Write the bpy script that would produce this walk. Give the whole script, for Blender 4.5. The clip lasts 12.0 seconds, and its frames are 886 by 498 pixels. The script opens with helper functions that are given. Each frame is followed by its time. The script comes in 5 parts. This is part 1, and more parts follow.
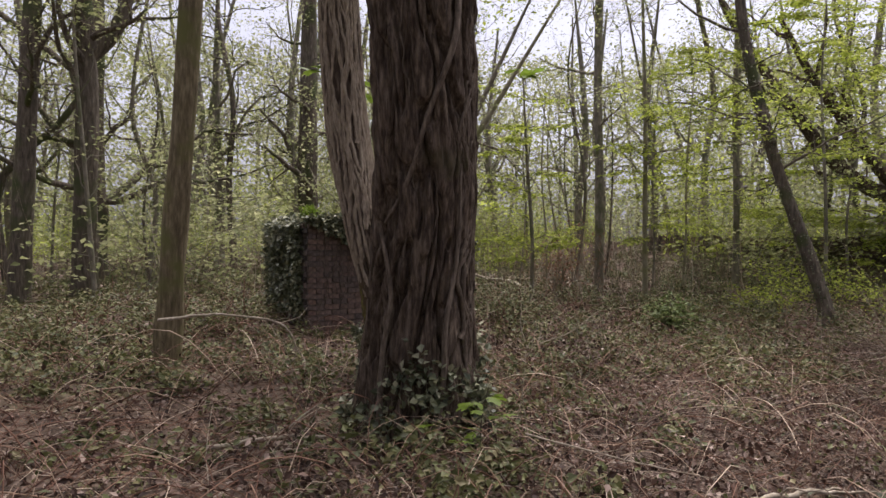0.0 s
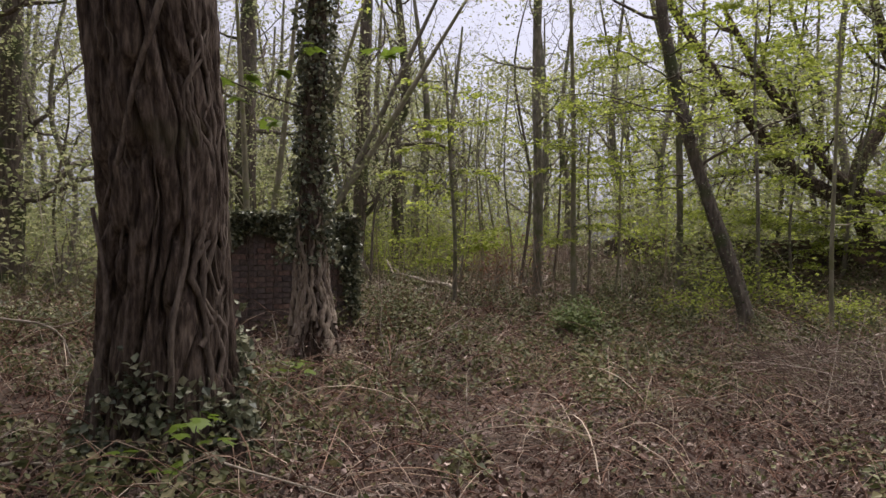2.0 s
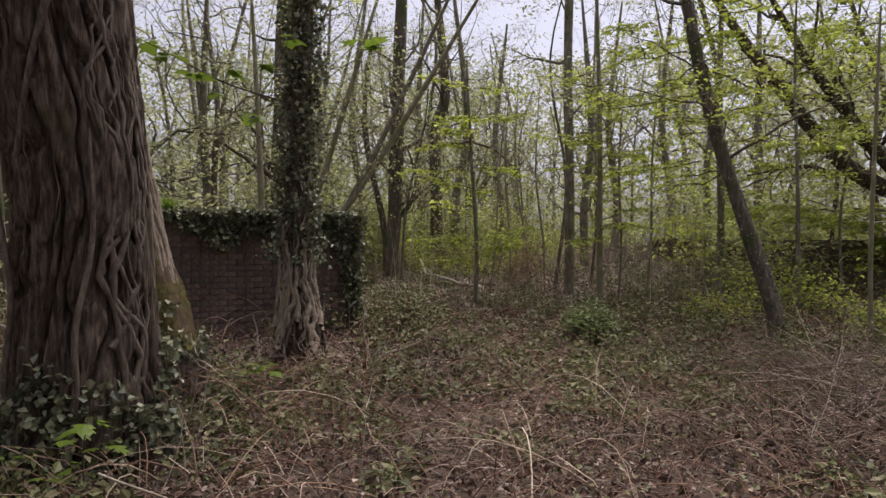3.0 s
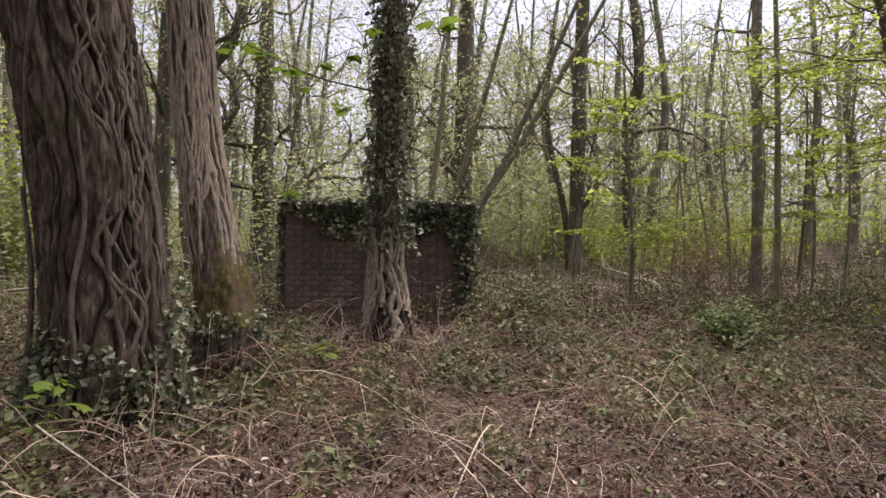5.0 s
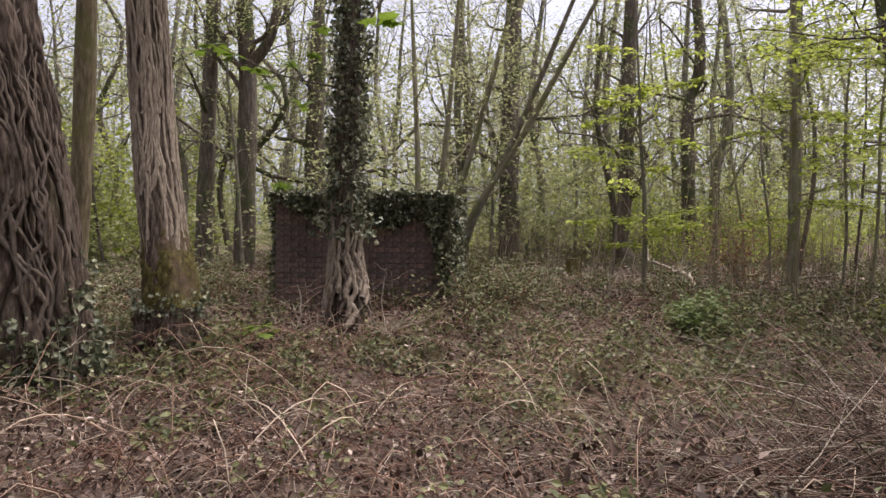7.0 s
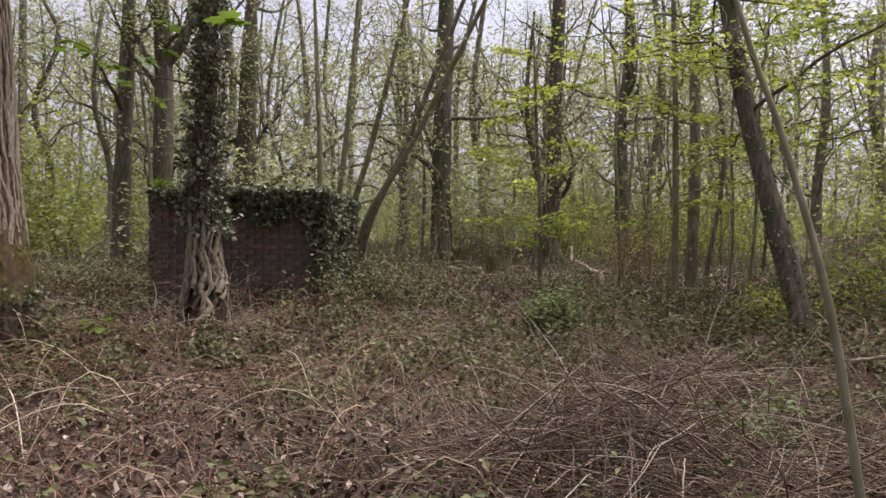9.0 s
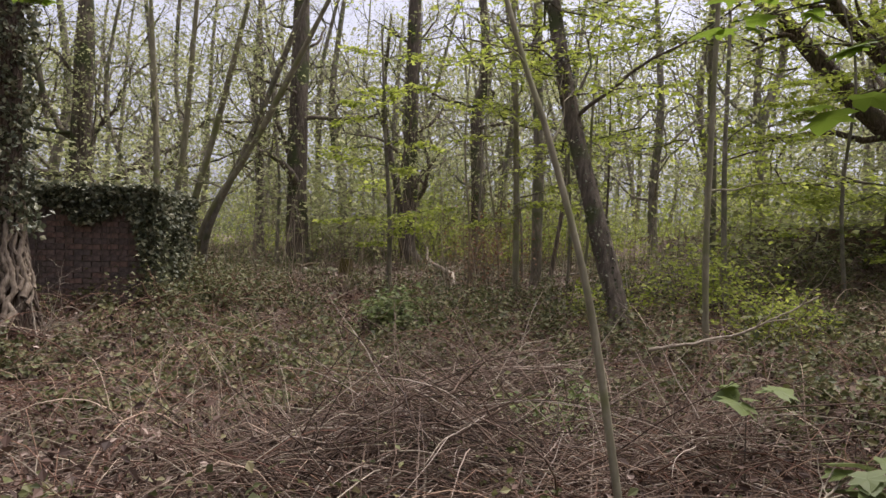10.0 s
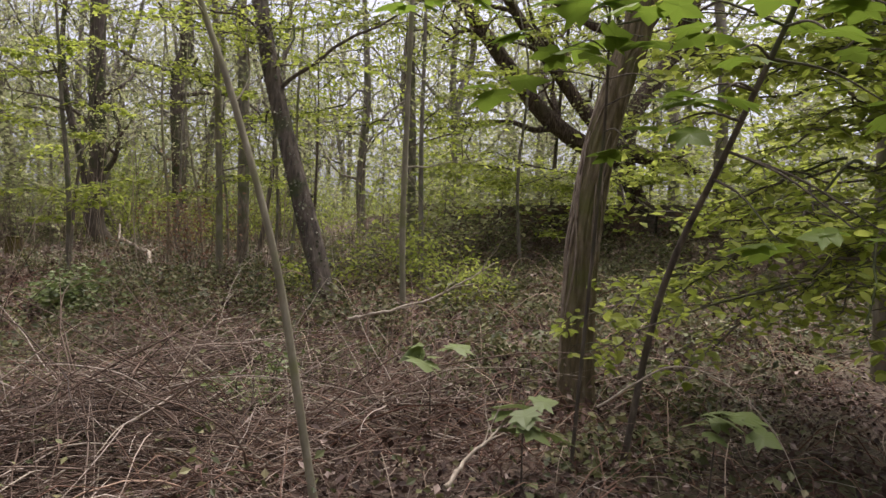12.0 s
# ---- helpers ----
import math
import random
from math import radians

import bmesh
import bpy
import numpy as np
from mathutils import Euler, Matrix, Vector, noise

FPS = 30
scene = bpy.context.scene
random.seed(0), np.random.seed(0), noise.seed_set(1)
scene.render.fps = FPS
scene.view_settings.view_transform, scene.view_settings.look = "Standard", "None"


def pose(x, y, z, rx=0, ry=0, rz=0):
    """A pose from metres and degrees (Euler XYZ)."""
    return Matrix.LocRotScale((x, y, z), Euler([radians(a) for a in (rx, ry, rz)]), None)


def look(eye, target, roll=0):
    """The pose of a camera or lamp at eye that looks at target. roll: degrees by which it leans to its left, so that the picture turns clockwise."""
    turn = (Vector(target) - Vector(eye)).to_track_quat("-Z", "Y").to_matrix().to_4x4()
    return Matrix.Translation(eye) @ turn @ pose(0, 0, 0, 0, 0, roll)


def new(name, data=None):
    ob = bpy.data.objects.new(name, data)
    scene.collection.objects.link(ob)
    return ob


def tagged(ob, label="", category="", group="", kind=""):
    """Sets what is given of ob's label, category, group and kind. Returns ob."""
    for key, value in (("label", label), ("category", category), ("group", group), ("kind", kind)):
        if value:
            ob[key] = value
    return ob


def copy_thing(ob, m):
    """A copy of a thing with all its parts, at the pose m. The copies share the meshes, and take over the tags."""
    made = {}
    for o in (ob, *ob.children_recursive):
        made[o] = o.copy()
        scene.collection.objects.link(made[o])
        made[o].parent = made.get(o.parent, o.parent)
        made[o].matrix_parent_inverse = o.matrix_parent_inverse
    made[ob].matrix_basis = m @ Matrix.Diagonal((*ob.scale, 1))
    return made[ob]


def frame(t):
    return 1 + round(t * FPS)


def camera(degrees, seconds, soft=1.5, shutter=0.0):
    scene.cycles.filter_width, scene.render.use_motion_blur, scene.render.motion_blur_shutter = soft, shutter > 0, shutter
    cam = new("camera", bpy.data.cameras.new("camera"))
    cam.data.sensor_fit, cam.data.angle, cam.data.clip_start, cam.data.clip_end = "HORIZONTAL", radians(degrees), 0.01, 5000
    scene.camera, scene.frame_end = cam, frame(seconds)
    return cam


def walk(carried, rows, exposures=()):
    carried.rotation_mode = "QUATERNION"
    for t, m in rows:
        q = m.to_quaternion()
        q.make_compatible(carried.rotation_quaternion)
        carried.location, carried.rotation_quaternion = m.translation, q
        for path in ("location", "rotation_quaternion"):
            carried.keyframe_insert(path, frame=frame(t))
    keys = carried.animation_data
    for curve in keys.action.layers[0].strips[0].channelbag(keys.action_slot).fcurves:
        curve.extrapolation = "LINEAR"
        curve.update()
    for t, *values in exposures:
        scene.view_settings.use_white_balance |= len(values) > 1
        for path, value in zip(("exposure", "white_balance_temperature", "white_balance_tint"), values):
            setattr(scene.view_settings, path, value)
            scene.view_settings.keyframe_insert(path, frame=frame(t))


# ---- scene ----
cam = camera(65.9, 12.0)
METRES, EYE, TILT, LEAN, TURN = 8.0, 1.5, -1.0, 0.0, 0.0
ROWS = [
    (0.0, 0.0, 0.0, 0.0, 0.0, 0.0, -0.0),
    (0.5, 0.0477, 0.0288, -0.0039, -0.51, -0.01, -0.1),
    (1.0, 0.095, 0.0467, -0.0051, -1.0, 0.31, -0.2),
    (1.5, 0.1465, 0.0673, -0.0079, -0.85, 0.46, -0.19),
    (2.0, 0.1954, 0.0935, -0.0099, -0.4, 0.43, -0.23),
    (2.5, 0.2503, 0.1128, -0.012, 1.16, 0.58, -0.16),
    (3.0, 0.2946, 0.1404, -0.0126, 4.72, 0.53, -0.29),
    (3.5, 0.342, 0.1556, -0.0162, 9.85, 0.66, -0.39),
    (5.5, 0.5321, 0.239, -0.0253, 27.54, -0.18, -0.85),
    (6.0, 0.5849, 0.2461, -0.0265, 30.11, -0.39, -0.89),
    (6.5, 0.6265, 0.2735, -0.0269, 31.72, -0.63, -0.94),
    (8.5, 0.8204, 0.355, -0.028, 33.02, -0.52, -1.11),
    (9.0, 0.84, 0.3791, -0.0295, 30.71, -0.53, -1.23),
    (9.5, 0.8593, 0.3969, -0.0308, 25.05, -0.43, -1.25),
    (10.0, 0.8815, 0.4051, -0.033, 19.87, -0.1, -1.15),
    (10.5, 0.8861, 0.4127, -0.0367, 13.39, -0.14, -1.3),
    (11.0, 0.8868, 0.4128, -0.0385, 6.19, -0.48, -1.3),
    (11.5, 0.8893, 0.4135, -0.0391, 0.6, -0.92, -1.16),
    (12.0, 0.8935, 0.4133, -0.0392, -3.8, -1.46, -0.99),
]
BASE = 1.17
STOPS = [(0.0, 0.0), (2.5, -0.25), (3.5, -0.17), (5.5, 0.3), (6.5, 0.28), (8.5, 0.15), (9.5, 0.04), (10.5, 0.03), (12.0, 0.15)]
walk(cam, [(t, pose(0, 0, EYE, TILT, LEAN, TURN) @ pose(METRES * x, METRES * y, METRES * z, 90 + pitch, roll, yaw)) for t, x, y, z, yaw, pitch, roll in ROWS],
     exposures=[(t, BASE + e, 6550, 15) for t, e in STOPS])

# ---- world and light ----
world = bpy.data.worlds.new("overcast_sky")
scene.world = world
world.use_nodes = True
wn, wl = world.node_tree.nodes, world.node_tree.links
wn.clear()
sky = wn.new("ShaderNodeTexSky")
sky.sky_type = "NISHITA"
sky.sun_disc = False
sky.sun_elevation, sky.sun_rotation = radians(70), radians(25)
sky.air_density, sky.dust_density, sky.ozone_density = 1.0, 4.0, 1.0
soft_sky = wn.new("ShaderNodeHueSaturation")
soft_sky.inputs["Saturation"].default_value = 0.15
cool = wn.new("ShaderNodeMix")
cool.data_type, cool.blend_type = "RGBA", "MULTIPLY"
cool.inputs["Factor"].default_value = 1.0
cool.inputs["B"].default_value = (0.94, 0.955, 1.1, 1)
back = wn.new("ShaderNodeBackground")
back.inputs["Strength"].default_value = 0.085
wout = wn.new("ShaderNodeOutputWorld")
wl.new(sky.outputs[0], soft_sky.inputs["Color"])
wl.new(soft_sky.outputs[0], cool.inputs["A"])
wl.new(cool.outputs["Result"], back.inputs["Color"])
wl.new(back.outputs[0], wout.inputs["Surface"])

sun = new("sun", bpy.data.lights.new("sun", "SUN"))
sun.data.energy, sun.data.angle, sun.data.color = 2.3, radians(60), (1.0, 0.94, 0.83)
SUN_WAY = Vector((math.sin(radians(25)) * math.cos(radians(70)), math.cos(radians(25)) * math.cos(radians(70)), math.sin(radians(70))))
sun.matrix_world = look(SUN_WAY * 60, (0, 0, 0))


# ---- materials ----
def node_mat(name):
    m = bpy.data.materials.new(name)
    m.use_nodes = True
    n = m.node_tree.nodes
    n.clear()
    out = n.new("ShaderNodeOutputMaterial")
    return m, n, m.node_tree.links, out


def ramp_of(n, colours):
    r = n.new("ShaderNodeValToRGB")
    e = r.color_ramp.elements
    while len(e) < len(colours):
        e.new(0.5)
    for i, (p, c) in enumerate(colours):
        e[i].position, e[i].color = p, (*c, 1)
    return r


def leaf_mat(name, colours, rough=0.5, through_light=0.35, spec=0.3):
    """Thin leaves: colour differs from leaf to leaf, light shines through them."""
    m, n, l, out = node_mat(name)
    geo = n.new("ShaderNodeNewGeometry")
    r = ramp_of(n, colours)
    l.new(geo.outputs["Random Per Island"], r.inputs[0])
    tex = n.new("ShaderNodeTexCoord")
    big = n.new("ShaderNodeTexNoise")
    big.inputs["Scale"].default_value = 0.9
    l.new(tex.outputs["Object"], big.inputs["Vector"])
    hs = n.new("ShaderNodeHueSaturation")
    mp = n.new("ShaderNodeMapRange")
    mp.inputs[1].default_value, mp.inputs[2].default_value = 0.3, 0.7
    mp.inputs[3].default_value, mp.inputs[4].default_value = 0.7, 1.25
    l.new(big.outputs[0], mp.inputs[0])
    l.new(mp.outputs[0], hs.inputs["Value"])
    l.new(r.outputs[0], hs.inputs["Color"])
    p = n.new("ShaderNodeBsdfPrincipled")
    p.inputs["Roughness"].default_value = rough
    p.inputs["Specular IOR Level"].default_value = spec
    l.new(hs.outputs[0], p.inputs["Base Color"])
    if through_light > 0:
        t = n.new("ShaderNodeBsdfTranslucent")
        l.new(hs.outputs[0], t.inputs["Color"])
        mix = n.new("ShaderNodeMixShader")
        mix.inputs[0].default_value = through_light
        l.new(p.outputs[0], mix.inputs[1])
        l.new(t.outputs[0], mix.inputs[2])
        l.new(mix.outputs[0], out.inputs[0])
    else:
        l.new(p.outputs[0], out.inputs[0])
    return m


def solid_mat(name, colours, scale=(6, 6, 6), detail=8, rough=0.9, bump=0.5, dist=0.02, patch=None, patch_scale=1.5, patch_at=(0.5, 0.62), vary=0.0):
    """Bark, soil, wood: noise colours at a fine scale, patches of another colour at a coarse one, and relief."""
    m, n, l, out = node_mat(name)
    tex = n.new("ShaderNodeTexCoord")
    mp = n.new("ShaderNodeMapping")
    mp.inputs["Scale"].default_value = scale
    l.new(tex.outputs["Object"], mp.inputs[0])
    fine = n.new("ShaderNodeTexNoise")
    fine.inputs["Scale"].default_value, fine.inputs["Detail"].default_value = 1.0, detail
    fine.inputs["Roughness"].default_value = 0.65
    l.new(mp.outputs[0], fine.inputs["Vector"])
    r = ramp_of(n, colours)
    l.new(fine.outputs[0], r.inputs[0])
    colour = r.outputs[0]
    if patch:
        big = n.new("ShaderNodeTexNoise")
        big.inputs["Scale"].default_value, big.inputs["Detail"].default_value = patch_scale, 6
        l.new(tex.outputs["Object"], big.inputs["Vector"])
        pr = ramp_of(n, [(patch_at[0], (0, 0, 0)), (patch_at[1], (1, 1, 1))])
        l.new(big.outputs[0], pr.inputs[0])
        mix = n.new("ShaderNodeMix")
        mix.data_type = "RGBA"
        l.new(pr.outputs[0], mix.inputs["Factor"])
        l.new(colour, mix.inputs["A"])
        mix.inputs["B"].default_value = (*patch, 1)
        colour = mix.outputs["Result"]
    if vary:
        info = n.new("ShaderNodeObjectInfo")
        isle = n.new("ShaderNodeNewGeometry")
        both = n.new("ShaderNodeMath")
        both.operation = "ADD"
        l.new(info.outputs["Random"], both.inputs[0])
        l.new(isle.outputs["Random Per Island"], both.inputs[1])
        rng_map = n.new("ShaderNodeMapRange")
        rng_map.inputs[1].default_value, rng_map.inputs[2].default_value = 0.0, 2.0
        rng_map.inputs[3].default_value, rng_map.inputs[4].default_value = 1 - vary, 1 + vary
        l.new(both.outputs[0], rng_map.inputs[0])
        tone = n.new("ShaderNodeHueSaturation")
        l.new(rng_map.outputs[0], tone.inputs["Value"])
        l.new(rng_map.outputs[0], tone.inputs["Saturation"])
        l.new(colour, tone.inputs["Color"])
        colour = tone.outputs[0]
    p = n.new("ShaderNodeBsdfPrincipled")
    p.inputs["Roughness"].default_value = rough
    p.inputs["Specular IOR Level"].default_value = 0.2
    l.new(colour, p.inputs["Base Color"])
    b = n.new("ShaderNodeBump")
    b.inputs["Strength"].default_value, b.inputs["Distance"].default_value = bump, dist
    l.new(fine.outputs[0], b.inputs["Height"])
    l.new(b.outputs[0], p.inputs["Normal"])
    l.new(p.outputs[0], out.inputs[0])
    return m


M_SOIL = solid_mat("leaf_mould", [(0.3, (0.03, 0.021, 0.016)), (0.5, (0.095, 0.066, 0.049)), (0.7, (0.18, 0.133, 0.1))], (9, 9, 9), bump=1.0, dist=0.04, patch=(0.085, 0.085, 0.04), patch_scale=0.35)
M_BARK = solid_mat("furrowed_bark", [(0.3, (0.015, 0.011, 0.0085)), (0.47, (0.072, 0.051, 0.039)), (0.68, (0.195, 0.15, 0.116))], (34, 34, 5), bump=1.0, dist=0.03, patch=(0.07, 0.065, 0.032), patch_scale=1.6, patch_at=(0.58, 0.75))
M_BARK_DARK = solid_mat("dark_bark", [(0.3, (0.045, 0.037, 0.03)), (0.55, (0.13, 0.106, 0.084)), (0.75, (0.25, 0.212, 0.168))], (20, 20, 4), bump=0.7, dist=0.02, patch=(0.07, 0.08, 0.035), patch_scale=1.5)
M_BARK_GREY = solid_mat("grey_bark", [(0.3, (0.095, 0.083, 0.065)), (0.55, (0.205, 0.18, 0.143)), (0.75, (0.33, 0.3, 0.24))], (16, 16, 5), bump=0.5, dist=0.012, patch=(0.11, 0.12, 0.06), patch_scale=2.2)
M_BARK_PALE = solid_mat("pale_smooth_bark", [(0.3, (0.13, 0.115, 0.08)), (0.55, (0.24, 0.215, 0.15)), (0.75, (0.34, 0.31, 0.24))], (14, 14, 5), bump=0.35, dist=0.006, patch=(0.17, 0.17, 0.08), patch_scale=3)
M_BARK_OLIVE = solid_mat("olive_brown_bark", [(0.3, (0.06, 0.046, 0.027)), (0.55, (0.17, 0.135, 0.083)), (0.75, (0.3, 0.25, 0.165))], (26, 26, 5), bump=0.7, dist=0.015, patch=(0.12, 0.115, 0.045), patch_scale=2.5)
M_MOSS = solid_mat("mossy_bark", [(0.3, (0.02, 0.016, 0.008)), (0.5, (0.085, 0.07, 0.022)), (0.7, (0.19, 0.16, 0.05))], (26, 26, 14), bump=1.0, dist=0.02, patch=(0.09, 0.06, 0.04), patch_scale=3)
M_VINE = solid_mat("ivy_stem_bark", [(0.3, (0.1, 0.075, 0.055)), (0.5, (0.24, 0.19, 0.145)), (0.72, (0.38, 0.32, 0.25))], (40, 40, 10), bump=0.6, dist=0.006)
M_VINE_DARK = solid_mat("dark_ivy_stem_bark", [(0.3, (0.045, 0.034, 0.027)), (0.5, (0.118, 0.091, 0.072)), (0.72, (0.225, 0.18, 0.144))], (40, 40, 10), bump=0.6, dist=0.006)
M_DEAD = solid_mat("dead_wood", [(0.3, (0.16, 0.13, 0.1)), (0.55, (0.33, 0.28, 0.22)), (0.75, (0.5, 0.45, 0.37))], (30, 30, 30), bump=0.5, dist=0.006)
M_BRICK = solid_mat("weathered_brick", [(0.3, (0.066, 0.05, 0.045)), (0.5, (0.145, 0.105, 0.091)), (0.72, (0.235, 0.175, 0.152))], (14, 14, 14), bump=0.6, dist=0.01, patch=(0.055, 0.05, 0.042), patch_scale=2.4, patch_at=(0.42, 0.62), vary=0.55)
M_MORTAR = solid_mat("dirty_mortar", [(0.3, (0.055, 0.046, 0.039)), (0.6, (0.15, 0.126, 0.104))], (20, 20, 20), bump=0.6, dist=0.01)
M_IVY = leaf_mat("ivy_leaf", [(0.0, (0.045, 0.054, 0.03)), (0.5, (0.125, 0.135, 0.08)), (0.85, (0.24, 0.24, 0.15)), (1.0, (0.36, 0.34, 0.23))], 0.4, 0.15, 0.38)
M_SPRING = leaf_mat("spring_leaf", [(0.0, (0.18, 0.225, 0.035)), (0.5, (0.32, 0.375, 0.065)), (1.0, (0.48, 0.52, 0.12))], 0.5, 0.62)
# young leaves, with distance haze put into the colour: paler and greyer
M_PALE_LEAF = leaf_mat("haze_paled_young_leaf", [(0.0, (0.165, 0.19, 0.08)), (0.5, (0.285, 0.305, 0.135)), (1.0, (0.42, 0.415, 0.23))], 0.55, 0.6)
M_FRESH = leaf_mat("fresh_green_leaf", [(0.0, (0.08, 0.115, 0.035)), (0.5, (0.145, 0.185, 0.06)), (1.0, (0.23, 0.27, 0.1))], 0.45, 0.3)
M_MAPLE = leaf_mat("maple_leaf", [(0.0, (0.1, 0.16, 0.02)), (0.5, (0.15, 0.22, 0.03)), (1.0, (0.2, 0.27, 0.04))], 0.45, 0.5)
M_HERB = leaf_mat("bramble_leaf", [(0.0, (0.045, 0.052, 0.02)), (0.4, (0.1, 0.11, 0.042)), (0.75, (0.16, 0.16, 0.065)), (1.0, (0.21, 0.18, 0.095))], 0.5, 0.25)
M_LITTER = leaf_mat("fallen_leaf", [(0.0, (0.026, 0.013, 0.009)), (0.5, (0.066, 0.037, 0.027)), (0.85, (0.145, 0.092, 0.071)), (1.0, (0.42, 0.33, 0.28))], 0.7, 0.1)
# far copy of the fallen leaves, coloured lighter to make up for missing light
M_LIFTED_LITTER = leaf_mat("lightened_far_leaf", [(0.0, (0.09, 0.06, 0.045)), (0.5, (0.18, 0.13, 0.1)), (0.85, (0.28, 0.215, 0.17)), (1.0, (0.46, 0.38, 0.31))], 0.7, 0.1)
# twig colours brightened for the far stems, in place of light there
M_THICKET = leaf_mat("thicket_stem", [(0.0, (0.12, 0.09, 0.065)), (0.5, (0.22, 0.17, 0.125)), (0.85, (0.33, 0.27, 0.2)), (1.0, (0.46, 0.4, 0.32))], 0.8, 0.0)
M_BRUSH = leaf_mat("brushwood_twig", [(0.0, (0.034, 0.021, 0.015)), (0.5, (0.1, 0.065, 0.047)), (0.82, (0.21, 0.15, 0.115)), (1.0, (0.42, 0.355, 0.3))], 0.8, 0.0)
M_COPPER = leaf_mat("withered_copper_leaf", [(0.0, (0.11, 0.05, 0.03)), (0.5, (0.2, 0.1, 0.06)), (1.0, (0.3, 0.18, 0.11))], 0.7, 0.3)
M_STEM = leaf_mat("dry_bramble_stem", [(0.0, (0.06, 0.026, 0.018)), (0.5, (0.15, 0.075, 0.05)), (0.82, (0.26, 0.17, 0.12)), (1.0, (0.48, 0.39, 0.3))], 0.8, 0.0)
M_TWIG = leaf_mat("dead_twig", [(0.0, (0.05, 0.034, 0.027)), (0.5, (0.13, 0.092, 0.074)), (0.82, (0.27, 0.21, 0.17)), (1.0, (0.48, 0.41, 0.34))], 0.8, 0.0)

# ---- geometry helpers ----
RNG = np.random.default_rng(11)


class Geo:
    """Collects vertices and faces of one mesh."""

    def __init__(self):
        self.v, self.f, self.n = [], [], 0

    def add(self, v, f):
        self.v.append(np.asarray(v, float).reshape(-1, 3))
        self.f.append(np.asarray(f, np.int64) + self.n)
        self.n += len(self.v[-1])

    def mesh(self, name, material, smooth=True):
        me = bpy.data.meshes.new(name)
        v = np.concatenate(self.v)
        loops = np.concatenate([f.ravel() for f in self.f])
        sizes = np.concatenate([np.full(len(f), f.shape[1]) for f in self.f])
        me.vertices.add(len(v))
        me.vertices.foreach_set("co", v.ravel())
        me.loops.add(len(loops))
        me.loops.foreach_set("vertex_index", loops.astype(np.int32))
        me.polygons.add(len(sizes))
        starts = np.concatenate([[0], np.cumsum(sizes)[:-1]])
        me.polygons.foreach_set("loop_start", starts.astype(np.int32))
        me.polygons.foreach_set("use_smooth", np.full(len(sizes), smooth))
        me.update(calc_edges=True)
        me.validate()
        me.materials.append(material)
        return me


def part(name, geo, material, parent=None, label="", smooth=True):
    ob = new(name, geo.mesh(name, material, smooth))
    if parent is not None:
        ob.parent = parent
    if label:
        tagged(ob, label)
    return ob


def thing(name, at, label, category, group="", kind=""):
    ob = new(name)
    ob.empty_display_size = 0.1
    ob.matrix_basis = Matrix.Translation(at)
    return tagged(ob, label, category, group, kind)


def vnoise(x, y, seed=0):
    """Smooth value noise in the plane, 0 to 1."""
    x, y = np.asarray(x, float), np.asarray(y, float)
    xi, yi = np.floor(x).astype(np.int64), np.floor(y).astype(np.int64)
    fx, fy = x - xi, y - yi
    fx, fy = fx * fx * (3 - 2 * fx), fy * fy * (3 - 2 * fy)

    def h(a, b):
        k = (a * 374761393 + b * 668265263 + seed * 1274126177) & 0xFFFFFFFF
        k = ((k ^ (k >> 13)) * 1274126177) & 0xFFFFFFFF
        return ((k ^ (k >> 16)) & 0xFFFF) / 65535.0
    return (h(xi, yi) * (1 - fx) + h(xi + 1, yi) * fx) * (1 - fy) + (h(xi, yi + 1) * (1 - fx) + h(xi + 1, yi + 1) * fx) * fy


RIDGE = [(7.6, 25.0), (8.8, 22.0), (10.4, 18.8), (12.4, 16.8), (15.5, 15.2), (24.0, 14.5)]


def ridge_dist(x, y):
    """Signed distance to the old wall's line: below 0 on the path's side."""
    x, y = np.asarray(x, float), np.asarray(y, float)
    best, side = np.full(x.shape, 1e9), np.zeros(x.shape)
    for (ax, ay), (bx, by) in zip(RIDGE, RIDGE[1:]):
        dx, dy = bx - ax, by - ay
        t = np.clip(((x - ax) * dx + (y - ay) * dy) / (dx * dx + dy * dy), 0, 1)
        px, py = ax + t * dx, ay + t * dy
        d = np.hypot(x - px, y - py)
        s = np.sign(dx * (y - py) - dy * (x - px))
        side = np.where(d < best, s, side)
        best = np.minimum(best, d)
    return best * np.where(side == 0, 1, side)


def ground_z(x, y):
    x, y = np.asarray(x, float), np.asarray(y, float)
    z = -0.02 - 0.02 * np.clip(x, -6, 9) + (0.022 * np.clip(y - 6, 0, 5) + 0.04 * np.clip(y - 18.5, 0, 6)) * np.clip((6 - x) / 6, 0, 1)
    z = z + 0.16 * (vnoise(x * 0.35, y * 0.35, 3) - 0.5) + 0.1 * (vnoise(x * 1.1, y * 1.1, 5) - 0.5) + 0.05 * (vnoise(x * 3.1, y * 3.1, 8) - 0.5)
    d = ridge_dist(x, y)
    front = np.clip((d + 3.2) / 2.8, 0, 1)
    bank = np.where(d < 0, front * front * (3 - 2 * front) * 0.75, 0.75 + 0.25 * np.clip(d, 0, 1))
    bank = bank + 0.32 * np.clip((d + 10.5) / 5.0, 0, 1) * np.clip((x - 2) / 3, 0, 1)
    fade = np.clip((18 - d) / 12, 0, 1)
    return z + bank * fade


def gz(x, y):
    return float(ground_z(np.array([x]), np.array([y]))[0])


